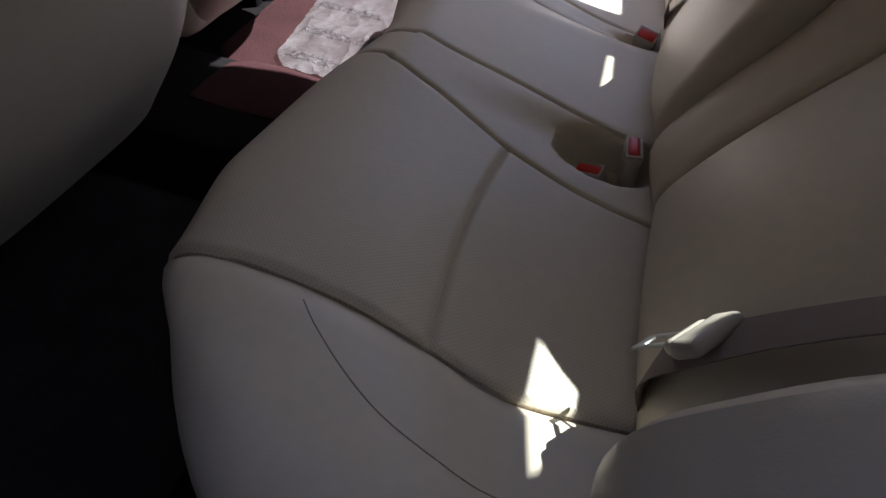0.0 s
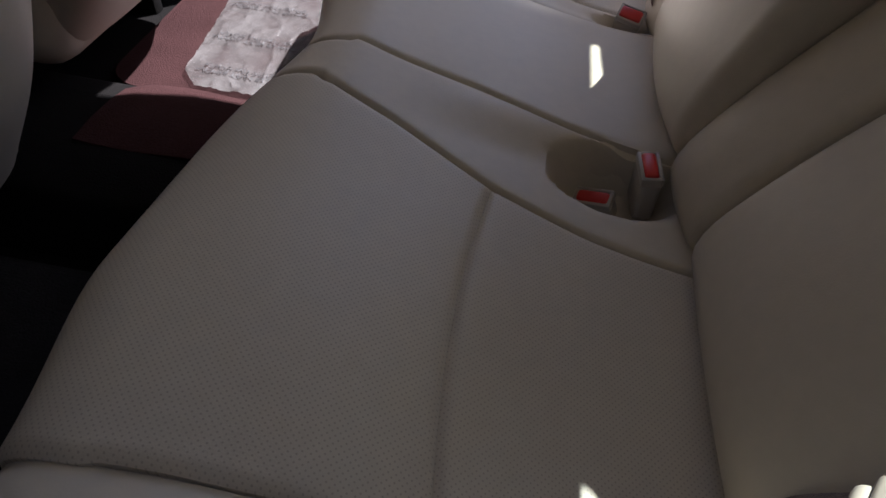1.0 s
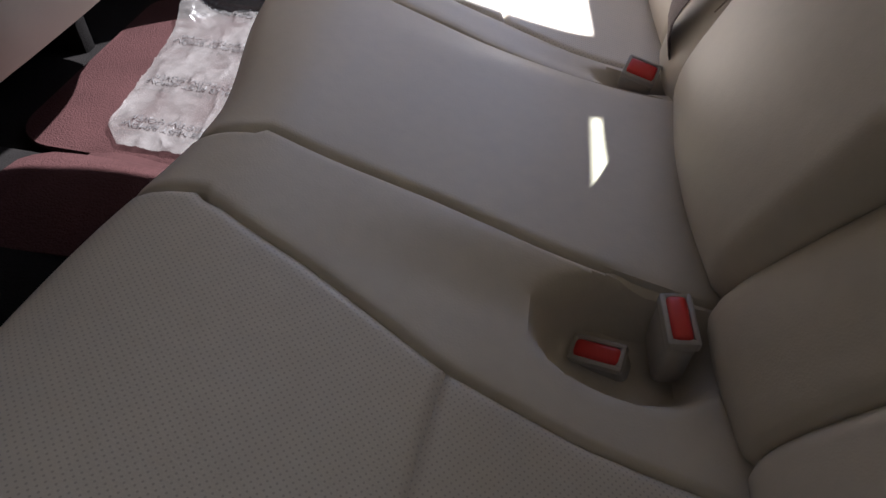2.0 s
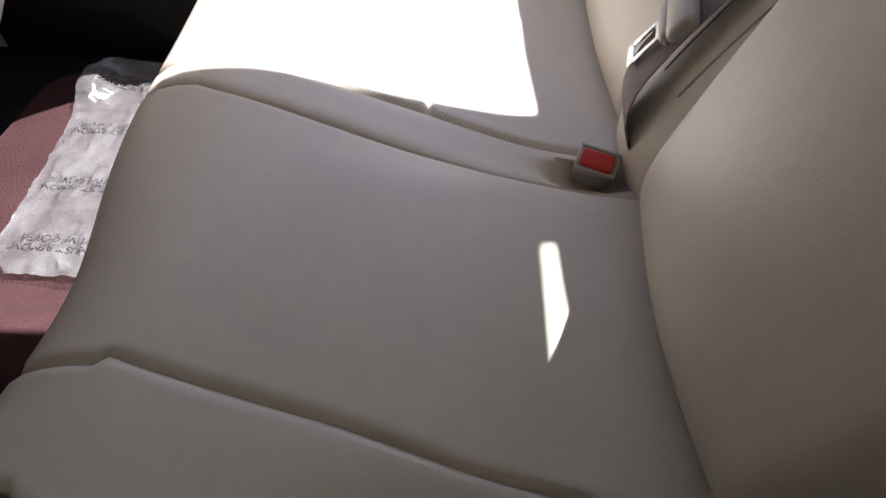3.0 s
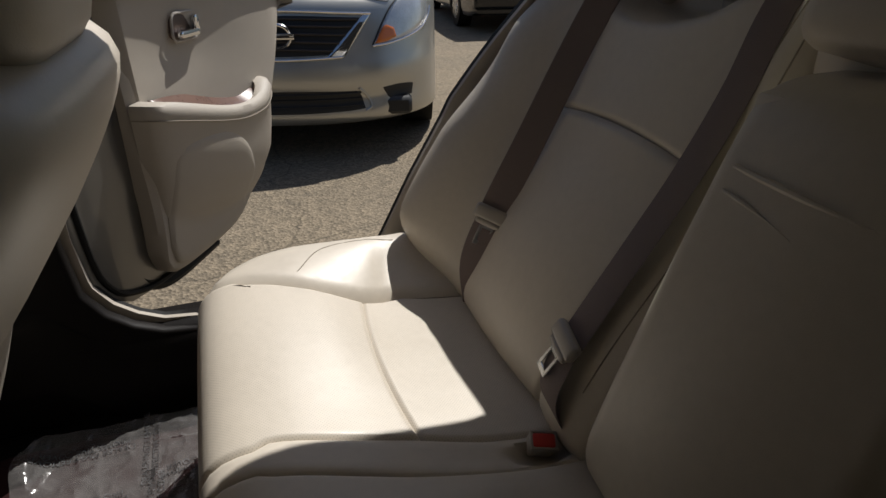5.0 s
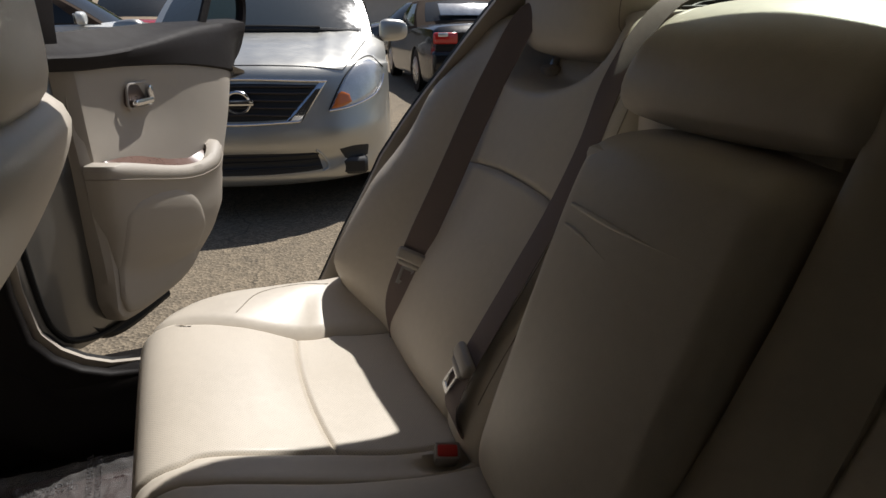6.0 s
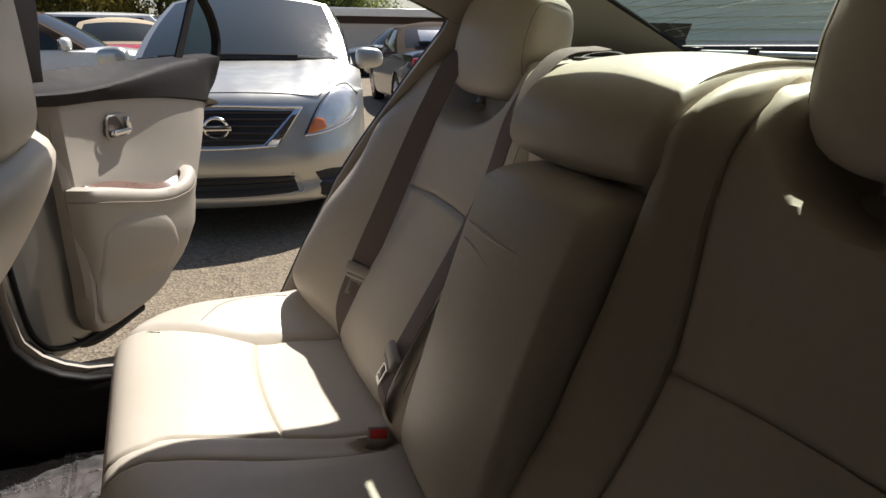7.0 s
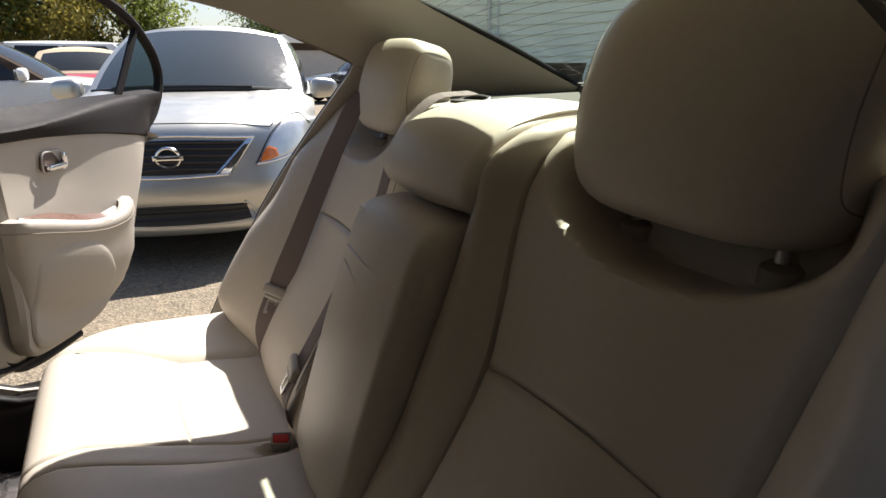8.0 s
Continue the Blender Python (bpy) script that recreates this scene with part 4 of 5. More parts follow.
part("inner_seal", door_bar([(0.118, 0.98, -0.045), (0.124, 0.73, -0.045), (0.120, 0.595, -0.045), (0.133, 0.505, -0.045), (0.180, 0.452, -0.040), (0.25, 0.434, -0.035), (0.42, 0.430, -0.035)], 0.014, 50), RUBBER, door)
part("lining_return", sheet([[on_door(s, z, n) for s, n in ((0.150, -0.12), (0.163, -0.09), (0.182, -0.045), (0.198, -0.010), (0.213, 0.003))] for z in np.linspace(0.50, 1.01, 18)], flip=True), TRIM, door)


def lining_swell(s, z):
    """How far the lining stands out: a hollow round the handle, fuller towards the rear end."""
    return 0.012 * math.exp(-((z - 0.60) / 0.13) ** 2) + 0.036 * smooth01(0.25, 0.72, s) - 0.034 * smooth01(0.74, 0.95, s) - 0.010 * math.exp(-(((s - 0.36) / 0.16) ** 2 + ((z - 0.90) / 0.07) ** 2))


def rows_between(low, high, n=40, m=30):
    """Rows of (s, z) between two lines of the lining, each given as (s, z) points."""
    a, b = curve(low, n), curve(high, n)
    return [[tuple(a[i] * (1 - v) + b[i] * v) for v in edged(m, 0.4, 0.01)] for i in range(n)]


g = [[on_door(s, z, lining_swell(s, z)) for s, z in row] for row in rows_between([(0.172, 0.52), (0.19, 0.475), (0.25, 0.458), (0.36, 0.456), (0.45, 0.468), (0.51, 0.505), (0.61, 0.608), (0.68, 0.70), (0.735, 0.778), (0.805, 0.868), (0.868, 0.932)], [(0.20, 1.004), (0.23, 1.006), (0.30, 1.007), (0.42, 1.002), (0.52, 0.995), (0.60, 0.987), (0.70, 0.975), (0.78, 0.962), (0.84, 0.953), (0.885, 0.945)])]
part("lining", pad(g, depth=0.01, width=0.012, back=0.03, flip=False), TRIM, door, "cream moulded door lining")
# waist trim
tops = [(0.03, 1.062), (0.20, 1.062), (0.45, 1.070), (0.60, 1.076), (0.78, 1.078), (0.93, 1.082), (1.045, 1.085)]
bots = [(0.03, 1.004), (0.14, 1.000), (0.23, 0.993), (0.38, 0.990), (0.573, 0.978), (0.753, 0.954), (0.866, 0.936), (0.935, 0.931)]
ta, ba = curve(tops, 40), curve(bots, 40)
g = []
for i in range(40):
    row = []
    vc = 0.46 + 0.46 * smooth01(0.30, 0.80, ta[i][0])
    for v, n in ((0, -0.02), (0.02, 0.004), (0.05, 0.010), (0.45 * vc, 0.014), (0.80 * vc, 0.016), (0.92 * vc, 0.013), (vc, 0.006), (vc + 0.25 * (1 - vc), -0.010), (vc + 0.6 * (1 - vc), -0.030), (1.0, -0.05)):
        p = ba[i] * (1 - v) + ta[i] * v
        row.append(on_door(p[0], p[1], n + max(lining_swell(p[0], 0.97), 0.0) * (1 - v) - 0.040 * smooth01(0.86, 1.0, p[0]) * (1 - v)))
    g.append(row)
part("waist_trim", sheet(g), BROWN, door, "dark brown waist trim under the window")
# armrest with its pull hollow
plan = curve([(0.185, -0.004), (0.20, 0.040), (0.28, 0.066), (0.40, 0.082), (0.52, 0.086), (0.60, 0.078), (0.65, 0.052), (0.665, 0.0)], 44)
def rim_z(s):
    return 0.826 - 0.070 * smooth01(0.1, 0.5, s) + 0.026 * smooth01(0.54, 0.67, s)
g = []
for s_, n_ in plan:
    z = rim_z(s_)
    si = 0.43 + (s_ - 0.43) * 0.80
    so = 0.43 + (s_ - 0.43) * 0.985
    g.append([on_door(*p) for p in ((si, z - 0.045, max(n_ * 0.62, 0.004)), (si, z - 0.012, n_ * 0.66), (si, z - 0.003, n_ * 0.70), (0.43 + (s_ - 0.43) * 0.9, z + 0.004, n_ * 0.84), (so, z, n_ * 0.97), (s_, z - 0.010, n_ * 1.04), (s_, z - 0.022, n_ * 1.02), (s_, z - 0.030, n_ * 0.97), (s_ * 0.99, z - 0.09, n_ * 0.93), (s_ * 0.97 + 0.01, z - 0.15, n_ * 0.8), (s_ * 0.93 + 0.02, z - 0.21, n_ * 0.5), (s_ * 0.9 + 0.03, z - 0.26, n_ * 0.1))])
part("armrest", sheet(g, flip=True), TRIM, door, "padded cream armrest with a pull hollow")
part("armrest_stitching", door_bar([(s_, rim_z(s_) - 0.026, n_ * 1.01 + 0.001) for s_, n_ in plan], 0.0014, 60, 6), THREAD, door)
part("pull_hollow", sheet([[on_door(0.43 + (s_ - 0.43) * 0.80, rim_z(s_) + (0.026 * math.sin(math.pi * min(max((s_ - 0.2) / 0.45, 0), 1)) if v == 0 else -0.020), 0.004 + v * max(n_ * 0.66, 0.002)) for v in (0, 1)] for s_, n_ in plan]), WOOD, door, "brown wood-grain floor of the pull hollow")
# handle
def rounded(s0, z0, s1, z1, r, skew=0.0):
    return [(s + skew * (z - z0), z) for s, z in mat_edge((s0 + s1) / 2, (z0 + z1) / 2, s1 - s0, z1 - z0, r, 5)]
bowl = part("handle_bowl", door_plate(rounded(0.356, 0.905, 0.446, 0.953, 0.014, 0.15), -0.006, 0.004), material("bronze_plastic", (0.12, 0.085, 0.07), 0.3, metal=0.4, vary=0.05), door, "bronze handle recess")
part("bezel", door_bar([(s, z, 0.006) for s, z in rounded(0.354, 0.903, 0.448, 0.955, 0.014, 0.15)] + [(0.452, 0.929, 0.006)], 0.003, 60, 6), GREYP, bowl)
part("lever", join(door_plate(rounded(0.366, 0.908, 0.438, 0.922, 0.006), 0.006, 0.020, 0.004), door_plate(rounded(0.428, 0.912, 0.444, 0.948, 0.007), 0.006, 0.018, 0.004)), CHROME, bowl, "chrome pull lever")
# map pocket
pk = rows_between([(0.192, 0.53), (0.21, 0.487), (0.27, 0.470), (0.36, 0.468), (0.44, 0.477), (0.485, 0.512)], [(0.212, 0.705), (0.245, 0.732), (0.32, 0.735), (0.40, 0.716), (0.462, 0.662), (0.495, 0.585)], 26, 16)

def belly(s, z):
    """How far the armrest's belly stands out below its rim."""
    stand = np.interp(s, plan[:40, 0], plan[:40, 1])
    return stand * np.interp(rim_z(s) - z, [0.03, 0.09, 0.15, 0.21, 0.26], [0.97, 0.93, 0.8, 0.5, 0.1])


part("map_pocket", pad([[on_door(s, z, max(lining_swell(s, z) + 0.006, belly(s, z)) + 0.002) for s, z in row] for row in pk], depth=0.006, width=0.012, back=0.02), TRIM, door, "cream map pocket cover")
# window frame and quarter glass
part("window_frame", door_bar([(0.945, 0.952, -0.035), (1.03, 0.998, -0.035), (1.092, 1.065, -0.035), (1.116, 1.125, -0.035), (1.105, 1.18, -0.035), (1.07, 1.23, -0.035), (0.985, 1.30, -0.035), (0.87, 1.35, -0.035), (0.70, 1.39, -0.035), (0.45, 1.412, -0.035), (0.2, 1.412, -0.035), (0.04, 1.40, -0.035)], 0.017, 70, 8), BROWN, door, "black window frame")
part("post_cover", door_plate([(0.0, 1.0), (0.222, 1.0), (0.232, 1.08), (0.25, 1.16), (0.262, 1.25), (0.25, 1.34), (0.20, 1.40), (0.0, 1.40)], -0.06, -0.024, 0.006), BROWN, door, "dark post cover of the door frame")
part("front_post", door_bar([(0.05, 1.03, -0.035), (0.05, 1.2, -0.035), (0.05, 1.40, -0.035)], 0.034, 12), BROWN, door)
part("divider", door_bar([(0.822, 1.065, -0.035), (0.885, 1.14, -0.035), (1.0, 1.285, -0.035)], 0.012, 20), BROWN, door)
qg = [[on_door(a + (b - a) * v, z, -0.035) for v in (0, 1)] for z, a, b in ((1.083, 0.835, 1.09), (1.12, 0.865, 1.105), (1.15, 0.89, 1.105), (1.20, 0.93, 1.085), (1.25, 0.965, 1.04), (1.29, 0.99, 1.0))]
part("quarter_glass", sheet(qg), glass("quarter_tint", (0.58, 0.68, 0.60), ior=1.05), door, "greenish tinted quarter glass").visible_shadow = False
# pillar metal at the hinge side, with two hinges
for z in (0.62, 0.92):
    part("hinge", box((0.05, 0.10, 0.06), 0.01, 2, (-0.645, 0.77, z)), BODY, car)
part("pillar_metal", box((0.10, 0.06, 0.50), 0.015, 3, (-0.70, 0.775, 0.66), pose(0, 0, 0, 0, -6, 12)), BODY, car, "painted lower door pillar")
part("check_strap", box((0.05, 0.16, 0.02), 0.005, 2, (-0.60, 0.80, 0.80), pose(0, 0, 0, 0, 0, -28)), DARK, car)


# ---- the lot outside: ground ----
def ground_material():
    m = material("asphalt", (0.185, 0.148, 0.100), 0.9, vary=0.25, vary_scale=0.9)
    n, l = m.node_tree.nodes, m.node_tree.links
    b, tc = n["Principled BSDF"], n["Texture Coordinate"]
    grit, crack = n.new("ShaderNodeTexVoronoi"), n.new("ShaderNodeTexVoronoi")
    grit.inputs["Scale"].default_value = 85
    crack.feature = "DISTANCE_TO_EDGE"
    crack.inputs["Scale"].default_value = 1.1
    warp, add = n.new("ShaderNodeTexNoise"), n.new("ShaderNodeMix")
    warp.inputs["Scale"].default_value, warp.inputs["Detail"].default_value = 3.5, 6
    add.data_type = "RGBA"
    add.inputs[0].default_value = 0.22
    l.new(tc.outputs["Object"], grit.inputs["Vector"])
    l.new(tc.outputs["Object"], warp.inputs["Vector"])
    l.new(tc.outputs["Object"], add.inputs[6])
    l.new(warp.outputs["Color"], add.inputs[7])
    l.new(add.outputs[2], crack.inputs["Vector"])
    cut = n.new("ShaderNodeMapRange")
    cut.inputs["From Min"].default_value, cut.inputs["From Max"].default_value = 0.001, 0.007
    cut.inputs["To Min"].default_value = 0.62
    l.new(crack.outputs["Distance"], cut.inputs["Value"])
    stone = n.new("ShaderNodeMapRange")
    stone.inputs["From Min"].default_value, stone.inputs["From Max"].default_value = 0.0, 1.0
    stone.inputs["To Min"].default_value, stone.inputs["To Max"].default_value = 0.72, 1.5
    sep = n.new("ShaderNodeSeparateColor")
    l.new(grit.outputs["Color"], sep.inputs[0])
    l.new(sep.outputs[0], stone.inputs["Value"])
    both, scale = n.new("ShaderNodeMath"), n.new("ShaderNodeVectorMath")
    both.operation, scale.operation = "MULTIPLY", "SCALE"
    l.new(cut.outputs[0], both.inputs[0])
    l.new(stone.outputs[0], both.inputs[1])
    l.new(b.inputs["Base Color"].links[0].from_socket, scale.inputs[0])
    l.new(both.outputs[0], scale.inputs["Scale"])
    l.new(scale.outputs[0], b.inputs["Base Color"])
    bump = n.new("ShaderNodeBump")
    bump.inputs["Strength"].default_value, bump.inputs["Distance"].default_value = 0.9, 0.006
    l.new(grit.outputs["Distance"], bump.inputs["Height"])
    l.new(bump.outputs[0], b.inputs["Normal"])
    return m


ASPHALT = ground_material()
gx = np.r_[-2000, -300, -80, -30, np.linspace(-12, 14, 40), 30, 80, 300, 2000]
gy = np.r_[-2000, -300, -60, -20, np.linspace(-6, 14, 32), 25, 60, 300, 2000]
tagged(part("ground", sheet([[(x, y, 0.012 * noise.noise((x * 0.7, y * 0.7, 0)) * (abs(x) < 13 and abs(y) < 14) - 0.006) for y in gy] for x in gx]), ASPHALT), "worn sunlit asphalt of a car lot with cracks", "ground", kind="structure")

# added out of view: a near-black wall that keeps light from the near door
SHADEWALL = material("shade_wall", (0.009, 0.0085, 0.008), 0.95, spec=0.1, bump=0.3, scale=40, vary=0.15)
tagged(part("shade_wall_near", box((9.0, 0.12, 3.0), 0.01, 1, (-0.2, -1.02, 1.5)), SHADEWALL), "unseen near-black wall added behind the camera to keep light off the near side", "wall", kind="structure")

# ---- cars on the lot ----
BLACKP = material("black_paint", (0.010, 0.011, 0.013), 0.22, vary=0.05, spec=0.4, coat=0.5)
WHITEP = material("white_paint", (0.78, 0.78, 0.74), 0.3, vary=0.03, coat=0.8)
REDP = material("red_paint", (0.42, 0.02, 0.025), 0.3, vary=0.04, coat=0.8)
GREYPAINT = material("grey_paint", (0.06, 0.066, 0.08), 0.25, metal=0.3, vary=0.04, coat=1.0)
TANTOP = material("tan_canvas", (0.50, 0.40, 0.27), 0.9, bump=0.6, scale=300, vary=0.06)
BROWNTOP = material("brown_canvas", (0.060, 0.043, 0.032), 0.9, spec=0.1, bump=0.6, scale=300, vary=0.06)
DARKGLASS = material("dark_window", (0.02, 0.024, 0.026), 0.06, spec=0.45, vary=0.02)
LAMPGLASS = material("lamp_lens", (0.66, 0.67, 0.67), 0.14, metal=0.5, vary=0.22, vary_scale=14, bump=0.5, scale=60, coat=1.0)
AMBER = material("amber_lens", (0.75, 0.20, 0.03), 0.15, vary=0.1, vary_scale=20, coat=0.8)
REDLENS = material("red_lens", (0.55, 0.02, 0.015), 0.12, vary=0.1, vary_scale=20, coat=1.0)
WIPER = material("wiper", (0.02, 0.02, 0.02), 0.5, vary=0.05)


def placed(ob, x, y, yaw):
    """Moves a finished thing, built round the origin with its nose at -y, to its place."""
    ob.matrix_basis = pose(x, y, 0, 0, 0, yaw)


def wheel(ob, x, y, r, out):
    w = part("wheel", tube([(x - 0.10, y, r), (x - 0.095, y, r), (x + 0.095, y, r), (x + 0.10, y, r)], [r * 0.86, r, r, r * 0.86], 36), RUBBER, ob)
    side = 0.103 * out
    part("rim", join(tube([(x + side * 0.96, y, r), (x + side, y, r)], [r * 0.66, r * 0.62], 30),
                     *[box((0.012, 0.05, r * 0.60), 0.004, 1, (x + side + 0.004 * out, y, r), None) if k == 0 else box((0.012, 0.05, r * 1.16), 0.004, 1, (x + side + 0.004 * out, y, r), pose(0, 0, 0, 72 * k, 0, 0)) for k in range(5)]), STEEL, w)


def cabin(ob, hw, a, b, c, d, za, zd, zr, shell_mat, paint, window):
    """The glasshouse: one rounded shell from the waist to the roof, with panes let into it and a crowned roof."""
    wa, wb = hw * 0.905, hw * 0.715
    nf, ns = 17, 25

    def loop(w, y0, y1, bow, z_at):
        front = [(u * w, y0 + bow * abs(u) ** 2.2) for u in np.linspace(-1, 1, nf)]
        right = [(w * (1 + 0.035 * math.sin(math.pi * v)), y0 + bow + (y1 - bow * 0.6 - y0 - bow) * v) for v in np.linspace(0, 1, ns)[1:-1]]
        back = [(u * w, y1 - 0.6 * bow * abs(u) ** 2.2) for u in np.linspace(1, -1, nf)]
        left = [(-x, y) for x, y in right[::-1]]
        return np.array([(x, y, z_at(x / w, y)) for x, y in front + right + back + left])

    low = loop(wa, a, d, 0.20, lambda u, y: np.interp(y, [a, d], [za, zd]) - 0.035 * abs(u) ** 3)
    high = loop(wb, b, c, 0.12, lambda u, y: zr - 0.055 * abs(u) ** 2.5 - 0.015)
    n, vs = len(low), np.linspace(0, 1, 12)

    def at(i, v, out=0.0):
        k0, k1 = int(math.floor(i)) % n, (int(math.floor(i)) + 1) % n
        f = i - math.floor(i)
        p = (low[k0] * (1 - f) + low[k1] * f) * (1 - v) + (high[k0] * (1 - f) + high[k1] * f) * v
        mid = np.array([0, (a + d) / 2 * (1 - v) + (b + c) / 2 * v, p[2] - 0.35])
        way = (p - mid) * np.array([1, 0.45, 0.6])
        return p + way / np.linalg.norm(way) * (0.035 * math.sin(math.pi * v) + out)

    part("cabin_shell", sheet([[tuple(at(i, v)) for i in list(range(n)) + [0]] for v in vs]), shell_mat, ob)
    ring = [at(i, 1.0) for i in range(n)]
    g = []
    for r in (1.0, 0.97, 0.85, 0.6, 0.3, 0.02):
        g.append([tuple(np.array([p[0] * r, (b + c) / 2 + (p[1] - (b + c) / 2) * r, p[2] + (zr + 0.03 - p[2]) * (1 - r * r)])) for p in ring + ring[:1]])
    part("roof", sheet(g), shell_mat, ob)

    def pane(name, i0, i1, v0, v1, mat, label="", steps=14):
        def slanted(i, v):
            return tuple(at(i, v, 0.004))
        return part(name, sheet([[slanted(i, v) for i in np.linspace(i0, i1, steps)] for v in np.linspace(v0, v1, 9)]), mat, ob, label)

    pane("windscreen", 0.7, nf - 1.7, 0.05, 0.95, window, "glossy windscreen")
    pane("rear_window", nf + ns - 2 + 1.4, 2 * nf + ns - 2 - 2.4, 0.16, 0.86, window)
    for first in (nf - 1, 2 * nf + ns - 3):
        for f0, f1 in ((0.10, 0.47), (0.51, 0.90)):
            pane("side_window", first + f0 * (ns - 1), first + f1 * (ns - 1), 0.08, 0.90, DARKGLASS)


def saloon(name, label, paint, length, width, height, lines, glasshouse, roof_mat=None, group="cars on the lot", front=None, window=DARKGLASS):
    """A car built round the origin: nose centre at y = 0, tail at y = length. lines: (y, top height, half-width share); glasshouse: y of
    windscreen foot, roof front, roof rear, rear window foot."""
    ob = thing(name, (0, 0, 0), label, "car", group)
    hw = width / 2
    ys = np.unique(np.r_[np.linspace(lines[0][0], length, 46), [p[0] for p in lines]])
    top = curve([(p[0], p[1]) for p in lines], 200)
    wid = curve([(p[0], p[2]) for p in lines], 200)
    wheels_y = (0.86, 0.86 + length * 0.585)
    r = 0.31
    g = []
    for y in ys:
        zt, w = np.interp(y, top[:, 0], top[:, 1]), hw * np.interp(y, wid[:, 0], wid[:, 1])
        arch = max([max(1 - ((y - wy) / (r + 0.06)) ** 2, 0) for wy in wheels_y])
        zb = 0.20 + 0.06 * (smooth01(0.35, 0.0, y) + smooth01(length - 0.35, length, y)) + (r * 2 + 0.02 - 0.20) * math.sqrt(arch) * (arch > 0)
        z1 = max(zb + 0.02, 0.30)
        half = [(w * 0.80, zb), (w * 0.97, zb), (w * 1.0, z1), (w * 1.0, max(0.52, z1 + 0.01)), (w * 0.985, max(zt - 0.16, z1 + 0.02)), (w * 0.95, max(zt - 0.05, z1 + 0.03)), (w * 0.86, zt - 0.008), (w * 0.6, zt + 0.012), (w * 0.3, zt + 0.022)]
        g.append([(x, y, z) for x, z in half] + [(0, y, zt + 0.025)] + [(-x, y, z) for x, z in half[::-1]])
    part("body", sheet(g, flip=True), paint, ob, "painted body")
    for y, flip in ((ys[0], True), (ys[-1], False)):
        row = g[0] if flip else g[-1]
        bm = bmesh.new()
        f = bm.faces.new([bm.verts.new(p) for p in (row if flip else row[::-1])])
        if flip and front:
            bm.free()
        else:
            part("end_panel", bm, paint, ob)
    a, b, c, d = glasshouse
    za, zd = np.interp(a, top[:, 0], top[:, 1]) - 0.005, np.interp(d, top[:, 0], top[:, 1]) - 0.005
    cabin(ob, hw, a, b, c, d, za, zd, height, roof_mat or paint, paint, window)
    for sgn in (-1, 1):
        mx = sgn * (hw + 0.075)
        mirror = part("door_mirror", puffy((0.21, 0.12, 0.15), (mx, a + 0.42, za + 0.065), 3.2, 14, None, lambda q: Vector((q.x, q.y * (1 - 0.25 * q.x * sgn / 0.1), q.z * (1 - 0.12 * q.x * sgn / 0.1)))), paint, ob)
        part("stalk", box((0.16, 0.05, 0.03), 0.008, 2, (sgn * (hw - 0.01), a + 0.43, za + 0.005)), DARK, mirror)
        part("mirror_glass", box((0.17, 0.004, 0.11), 0.001, 1, (mx, a + 0.482, za + 0.065)), CHROME, mirror)
    for wy in wheels_y:
        for sgn in (-1, 1):
            wheel(ob, sgn * (hw - 0.12), wy, r, sgn)
    part("underbody", box((width * 0.8, length * 0.94, 0.10), 0.02, 1, (0, length / 2, 0.27)), WIPER, ob)
    return ob


# the silver saloon opposite the door: bumper, bonnet, grille, lamps
NOSE = curve([(0.17, 0.175), (0.085, 0.185), (0.03, 0.205), (0.008, 0.24), (0.0, 0.29), (0.0, 0.36), (0.002, 0.43), (0.008, 0.49), (0.03, 0.56), (0.055, 0.65), (0.078, 0.73), (0.105, 0.79), (0.15, 0.832), (0.25, 0.868), (0.42, 0.908), (0.65, 0.950), (0.98, 0.998)], 110)


def nose_sweep(lat):
    """How far the skin has run back at a lateral place: a blunt, rounded plan."""
    u = min(abs(lat) / 0.846, 0.9995)
    return 0.72 * (1 - (1 - u**2.3) ** (1 / 2.3))


def nose_point(lat, k, out=0.0):
    """The front skin at a lateral place and a row k of the nose line."""
    y, z = NOSE[k]
    u = abs(lat) / 0.846
    top = smooth01(0.80, 0.90, z)
    sweep = nose_sweep(lat) * (1 - 0.62 * smooth01(0.86, 1.0, z))
    drop = top * (0.018 * u * u + 0.075 * u**7)
    rise = 0.016 * math.exp(-((abs(lat) - 0.64) / 0.13) ** 2) * smooth01(0.74, 0.90, z)
    fold = 0.004 * math.exp(-((abs(lat) - 0.46) / 0.035) ** 2) * smooth01(0.80, 0.86, z)
    scoop = 0.022 * math.exp(-((abs(lat) - 0.60) / 0.10) ** 2) * math.exp(-((z - 0.345) / 0.055) ** 2)
    chin = 0.030 * math.exp(-((z - 0.33) / 0.06) ** 2) * smooth01(0.56, 0.44, abs(lat))
    return np.array([lat, y + sweep + scoop + chin - out, z - drop + rise + fold + out * 0.25])


NOSE_LATS = np.r_[np.linspace(-0.838, -0.70, 12)[:-1], np.linspace(-0.70, 0.70, 61), np.linspace(0.70, 0.838, 12)[1:]]


def nose_at(lat, z, out=0.0):
    """The front skin at a lateral place and a height, by its own line up the nose."""
    rows = np.array([nose_point(lat, k) for k in range(len(NOSE))])
    y = np.interp(z, np.maximum.accumulate(rows[:, 2]), rows[:, 1])
    tilt = min(max((z - 0.72) / 0.2, 0), 1)
    return np.array([lat, y - out * (1 - 0.5 * tilt), z + out * 0.6 * tilt])


